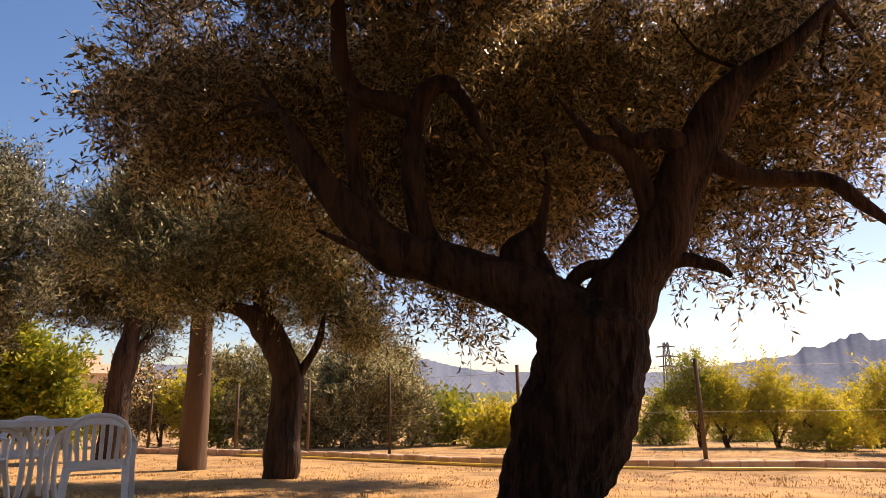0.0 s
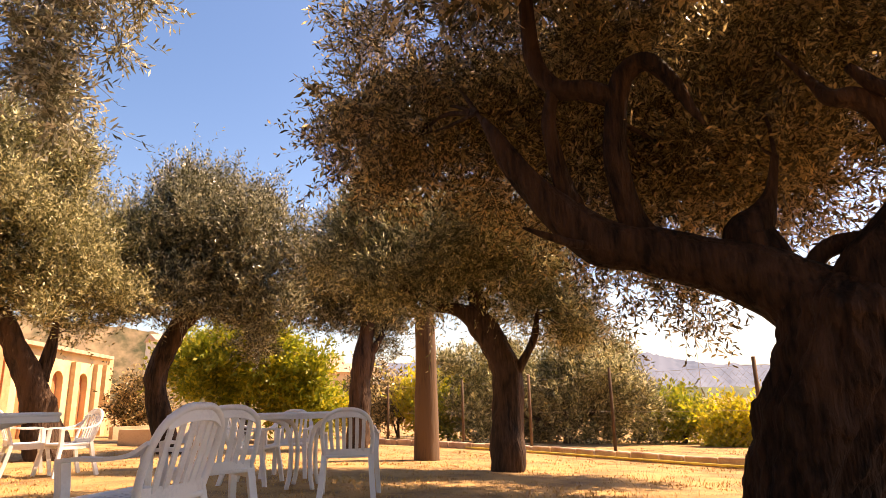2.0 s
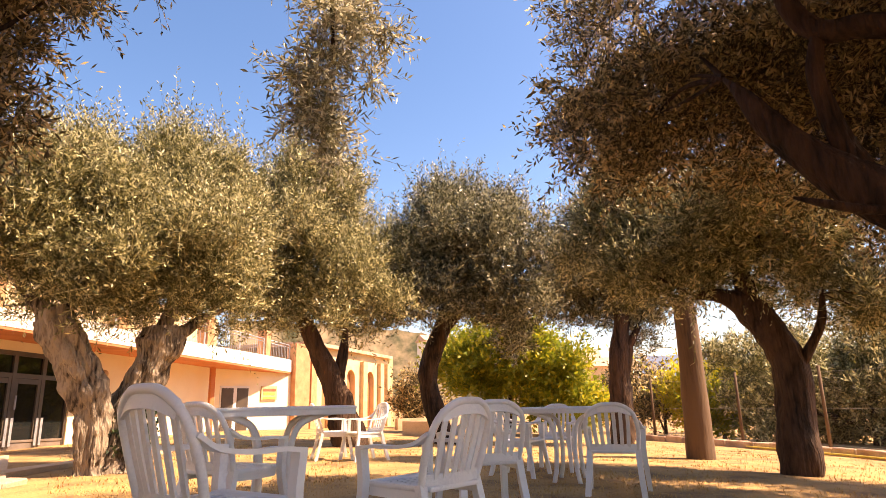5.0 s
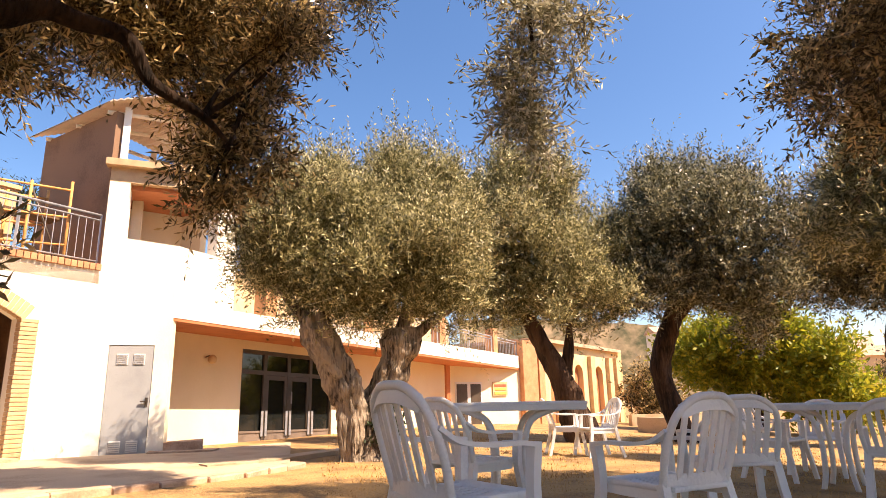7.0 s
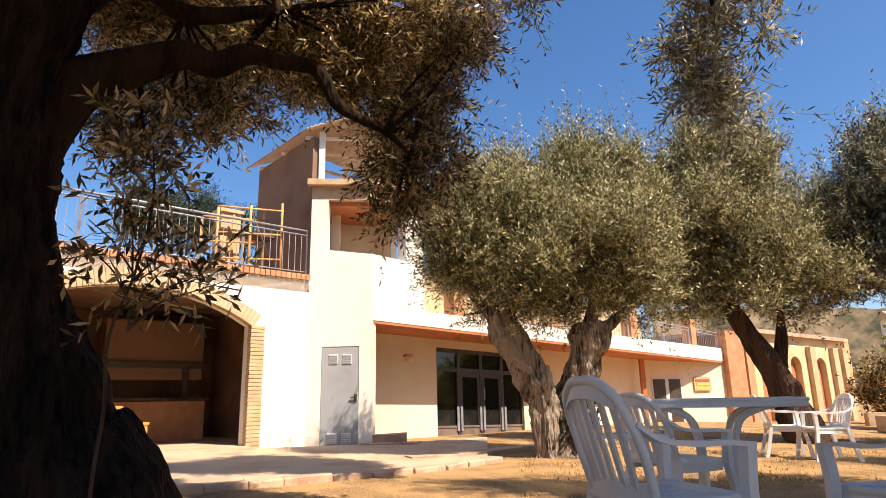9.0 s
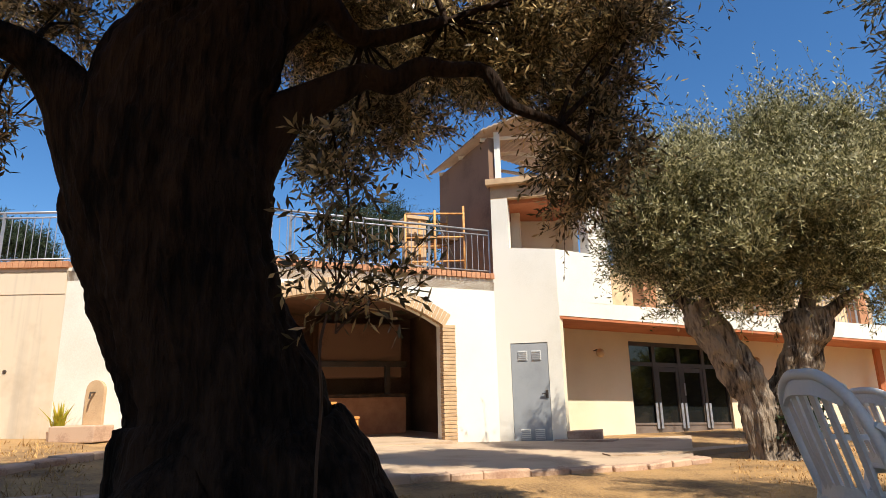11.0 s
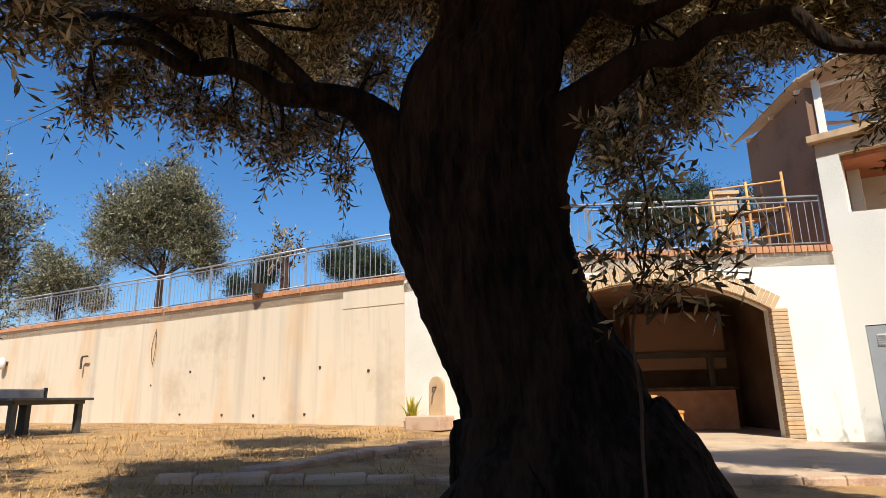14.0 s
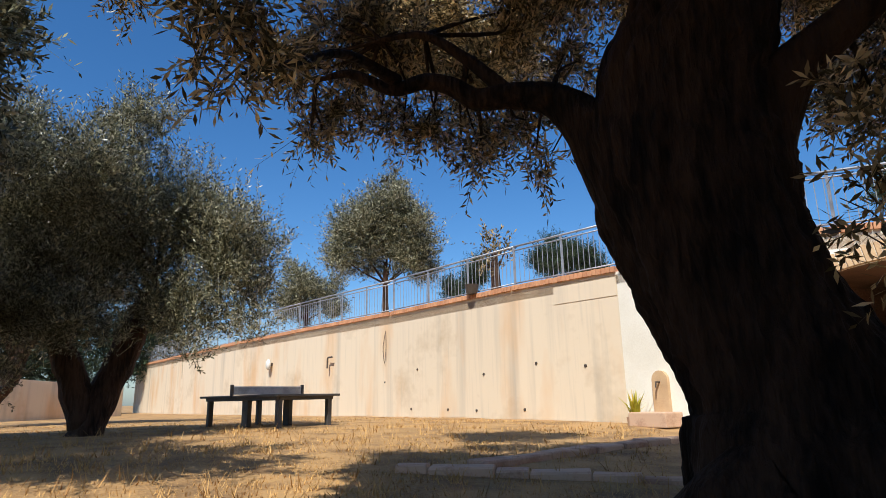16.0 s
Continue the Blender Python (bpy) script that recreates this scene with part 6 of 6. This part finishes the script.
def house(a, d, e0, w, h, dep, mat, turn=0.0):
    z0 = EYE + d * math.tan(radians(e0))
    hs = thing("house", Matrix.Translation(polar(a, d, z0)) @ Matrix.Rotation(radians(a + turn), 4, "Z"), "sunlit ochre village house with a tiled roof", "house", "village houses")
    part("wall", box(bmesh.new(), (0, 0, h / 2 - 2), (w, dep, h + 4)), mat, hs)
    bm = bmesh.new()
    v = [bm.verts.new(p) for p in ((-w / 2 - 0.4, -dep / 2 - 0.4, h), (w / 2 + 0.4, -dep / 2 - 0.4, h), (w / 2 + 0.4, dep / 2 + 0.4, h), (-w / 2 - 0.4, dep / 2 + 0.4, h), (-w / 2 - 0.4, 0, h + 1.4), (w / 2 + 0.4, 0, h + 1.4))]
    for f in ((0, 1, 5, 4), (2, 3, 4, 5), (0, 4, 3), (1, 2, 5), (0, 3, 2, 1)):
        bm.faces.new([v[i] for i in f])
    part("roof", bm, M_kerb, hs)
    for k in range(max(2, int(w / 2.2))):
        for z in ((1.4, 4.2) if h > 5 else (1.4,)):
            x = -w / 2 + (k + 0.5) * w / max(2, int(w / 2.2))
            wd = part("window", box(bmesh.new(), (x, -dep / 2 - 0.01, z), (0.9, 0.12, 1.3)), M_dark, hs)
            part("sill", box(bmesh.new(), (x, -dep / 2 - 0.08, z - 0.7), (1.1, 0.2, 0.1)), M_white, wd)
    return hs


M_ochre = material("ochre_house_render", (0.55, 0.36, 0.2), (0.7, 0.5, 0.3), 0.5, 10, 0.9, 0)
for a, d, e0, w, h, dep, m, t in ((43.8, 135, 3.9, 6, 3, 6, M_white, 20), (31.0, 110, 1.6, 7, 3.2, 6, M_brick_pale, -10), (29.0, 95, 0.2, 7, 3.8, 6, M_ochre, 8), (33.2, 125, 2.6, 6, 3, 6, M_ochre, 25), (27.4, 118, 0.9, 6, 3, 6, M_white, -5), (36, 132, 3.4, 7, 3, 6, M_brick_pale, 12), (40, 136, 4.0, 6, 3, 6, M_ochre, -8)):
    house(a, d, e0, w, h, dep, m, t)
# low garden walls before the fig tree
for a0, d0, a1, d1 in ((47.2, 27, 40, 29), (46.8, 21, 43.5, 20)):
    p, q = polar(a0, d0), polar(a1, d1)
    bm = slab(bmesh.new(), p, q, quad(0, (q - p).length, -1.5, ground_z(p.x, p.y) + 0.45), 0.3)
    tagged(part("garden_wall", bm, M_pave), "low pale garden wall", "wall", kind="structure")
# low wall and dark trees beyond the broad olive
p, q = polar(172.6, 33), polar(181.5, 27)
bm = slab(bmesh.new(), p, q, quad(0, (q - p).length, -0.2, 1.75, -0.2, 1.95), 0.3)
tagged(part("wall_far", bm, M_concrete), "low grey boundary wall beyond the olives", "wall", kind="structure")
p, q = polar(181.6, 27), polar(196, 25)
bm = slab(bmesh.new(), p, q, quad(0, (q - p).length, -0.2, 1.95), 0.3)
tagged(part("wall_far", bm, M_concrete), "low grey boundary wall beyond the lawn", "wall", kind="structure")
tree("olive_tree", "dark leaning olive tree behind the broad one", [(181.6, 0.2, 19, 0.26), (180.4, 2.2, 19, 0.22), (179.6, 4.6, 19, 0.18), (178.4, 7.2, 19, 0.1)], [[(180, 3.6, 19, 0.12), (182, 7, 19, 0.07)]],
     at(19, [(180, 9, 1.3), (177, 9.5, 1.2), (183.5, 10, 1.3), (174.5, 10, 1.0), (181, 12.5, 1.2), (177.5, 12.5, 1.2)], 0.8, 12), 4200, (0.12, 0.034), M_bark, M_leaf_mid, 0.7, seed=131)
for k, (a, e, d, r) in enumerate(((173.6, 5.2, 44, 1.9), (177.6, 4.2, 42, 1.7), (181.4, 4.6, 40, 1.8), (186, 5.4, 40, 2.2), (170.8, 6.0, 47, 1.6))):
    tree("pine_tree", "dark green pine beyond the boundary wall", [(a, 0.2, d, 0.16), (a, 2, d, 0.13), (a, e, d, 0.07)], [[(a, 2, d, 0.06), (a + 1, e, d, 0.03)]],
         [(a, e, d, r), (a + 1.6, e - 1, d, r * 0.75), (a - 1.6, e - 1.2, d, r * 0.75), (a + 0.4, e + 1.6, d, r * 0.6), (a - 0.8, e - 2.4, d, r * 0.6)], 900, (0.3, 0.07), M_bark, M_leaf_pine, 0.5, seed=140 + k, category="pine tree", group="pines beyond the wall", twig=0.5, per=9, seg=8, rough=0.1)
# white round lamp on the retaining wall
wl = thing("wall_light", along(RUN[4], RUN[5], 1.8, 2.3, -0.02), "small white round lamp on the concrete wall", "lamp")
bm = bmesh.new()
bmesh.ops.create_uvsphere(bm, u_segments=16, v_segments=10, radius=0.2)
bm.transform(Matrix.Diagonal((0.45, 0.8, 1.0, 1)))
bm.transform(Matrix.Translation((0.14, 0, 0)))
part("globe", bm, M_louvre, wl, smooth=True)
part("bracket", box(bmesh.new(), (0.0, -0.02, 0.0), (0.1, 0.12, 0.12), None, 0.01), M_dark, wl)

# ---- bricks ----


def brick_mesh(sx, sy, sz, bev=0.006):
    bm = box(bmesh.new(), (0, 0, 0), (sx, sy, sz))
    bmesh.ops.bevel(bm, geom=bm.edges[:], offset=bev, segments=1, affect="EDGES")
    me = bpy.data.meshes.new("brick")
    bm.to_mesh(me)
    bm.free()
    return me


def lay(me, mat, parent, m):
    if not me.materials:
        me.materials.append(mat)
    o = new("brick", me)
    o.parent = parent
    o.matrix_world = m


# arch: voussoirs and jambs
vous, jamb = brick_mesh(0.075, 0.16, 0.28), brick_mesh(0.28, 0.16, 0.062)
half, rise = (ARCH[1] - ARCH[0]) / 2, ARCH[3] - ARCH[2]
R = (half * half + rise * rise) / (2 * rise)
full = math.asin(half / R)
count = int(2 * full * R / 0.085)
u01 = math.atan2(T1[1] - T0[1], T1[0] - T0[0])
for i in range(count + 1):
    a = -full + 2 * full * i / count
    c = along(T0, T1, ARCH[0] + half + (R + 0.12) * math.sin(a), ARCH[3] - R + (R + 0.12) * math.cos(a), 0.06)
    lay(vous, M_brick_pale, wall_arch, Matrix.Translation(c) @ Matrix.Rotation(u01, 4, "Z") @ Matrix.Rotation(a, 4, "Y"))
for s in (ARCH[0] - 0.12, ARCH[1] + 0.12):
    z = 0.0
    while z < ARCH[2] - 0.02:
        lay(jamb, M_brick_pale, wall_arch, Matrix.Translation(along(T0, T1, s + random.uniform(-0.006, 0.006), z, 0.06)) @ Matrix.Rotation(u01, 4, "Z"))
        z += 0.072
# coping of bricks on edge
cope = tagged(new("coping"), "orange brick-on-edge coping on the terrace wall", "coping", kind="structure")
cb = brick_mesh(0.1, 0.42, 0.12)
far_bm = bmesh.new()
for i, (p, q) in enumerate([(T0, T1), *zip(RUN, RUN[1:])]):
    L = (Vector(q) - Vector(p)).length
    a = math.atan2(q[1] - p[1], q[0] - p[0])
    for k in range(int(L / 0.112)):
        m = Matrix.Translation(along(p, q, 0.056 + k * 0.112, COPE + 0.058 + random.uniform(-0.004, 0.004), 0.155)) @ Matrix.Rotation(a, 4, "Z")
        if i < 5:
            lay(cb, M_brick, cope, m)
        else:
            box(far_bm, (0, 0, 0), (0.1, 0.42, 0.12), m)
tagged(part("bricks", far_bm, M_brick, cope), kind="stuff")

# ---- grass ----


def tufts(n, near, far, turn0, turn1, seed, high):
    rng = np.random.default_rng(seed)
    V, F = [], []
    for _ in range(n):
        d = near + (far - near) * rng.random() ** 1.5
        p = polar(turn0 + (turn1 - turn0) * rng.random(), d)
        if 74 < math.degrees(math.atan2(-p.x, p.y)) % 360 < 127 and d > 6.0:
            continue
        if p.x < -9.2 and p.y < -1:
            continue
        z = ground_z(p.x, p.y)
        for _ in range(5):
            a, h, t = rng.random() * 6.28, high * (0.4 + rng.random()), 0.3 + 0.9 * rng.random()
            c = Vector((p.x + 0.05 * rng.normal(), p.y + 0.05 * rng.normal(), z - 0.01))
            s = Vector((-math.sin(a), math.cos(a), 0)) * (0.004 + 0.0004 * d)
            i = len(V)
            V += [c - s, c + s, c + Vector((math.cos(a) * t * h, math.sin(a) * t * h, h))]
            F.append((i, i + 1, i + 2))
    return V, [], F


tagged(part("dry_grass", tufts(30000, 3.2, 20, -42, 190, 5, 0.035), M_straw), "short dry straw-coloured grass over the soil", "grass", kind="stuff")
tagged(part("dry_weeds", tufts(500, 4, 12, 120, 190, 6, 0.13), M_straw), "taller dry weeds in the grass", "weeds", kind="stuff")
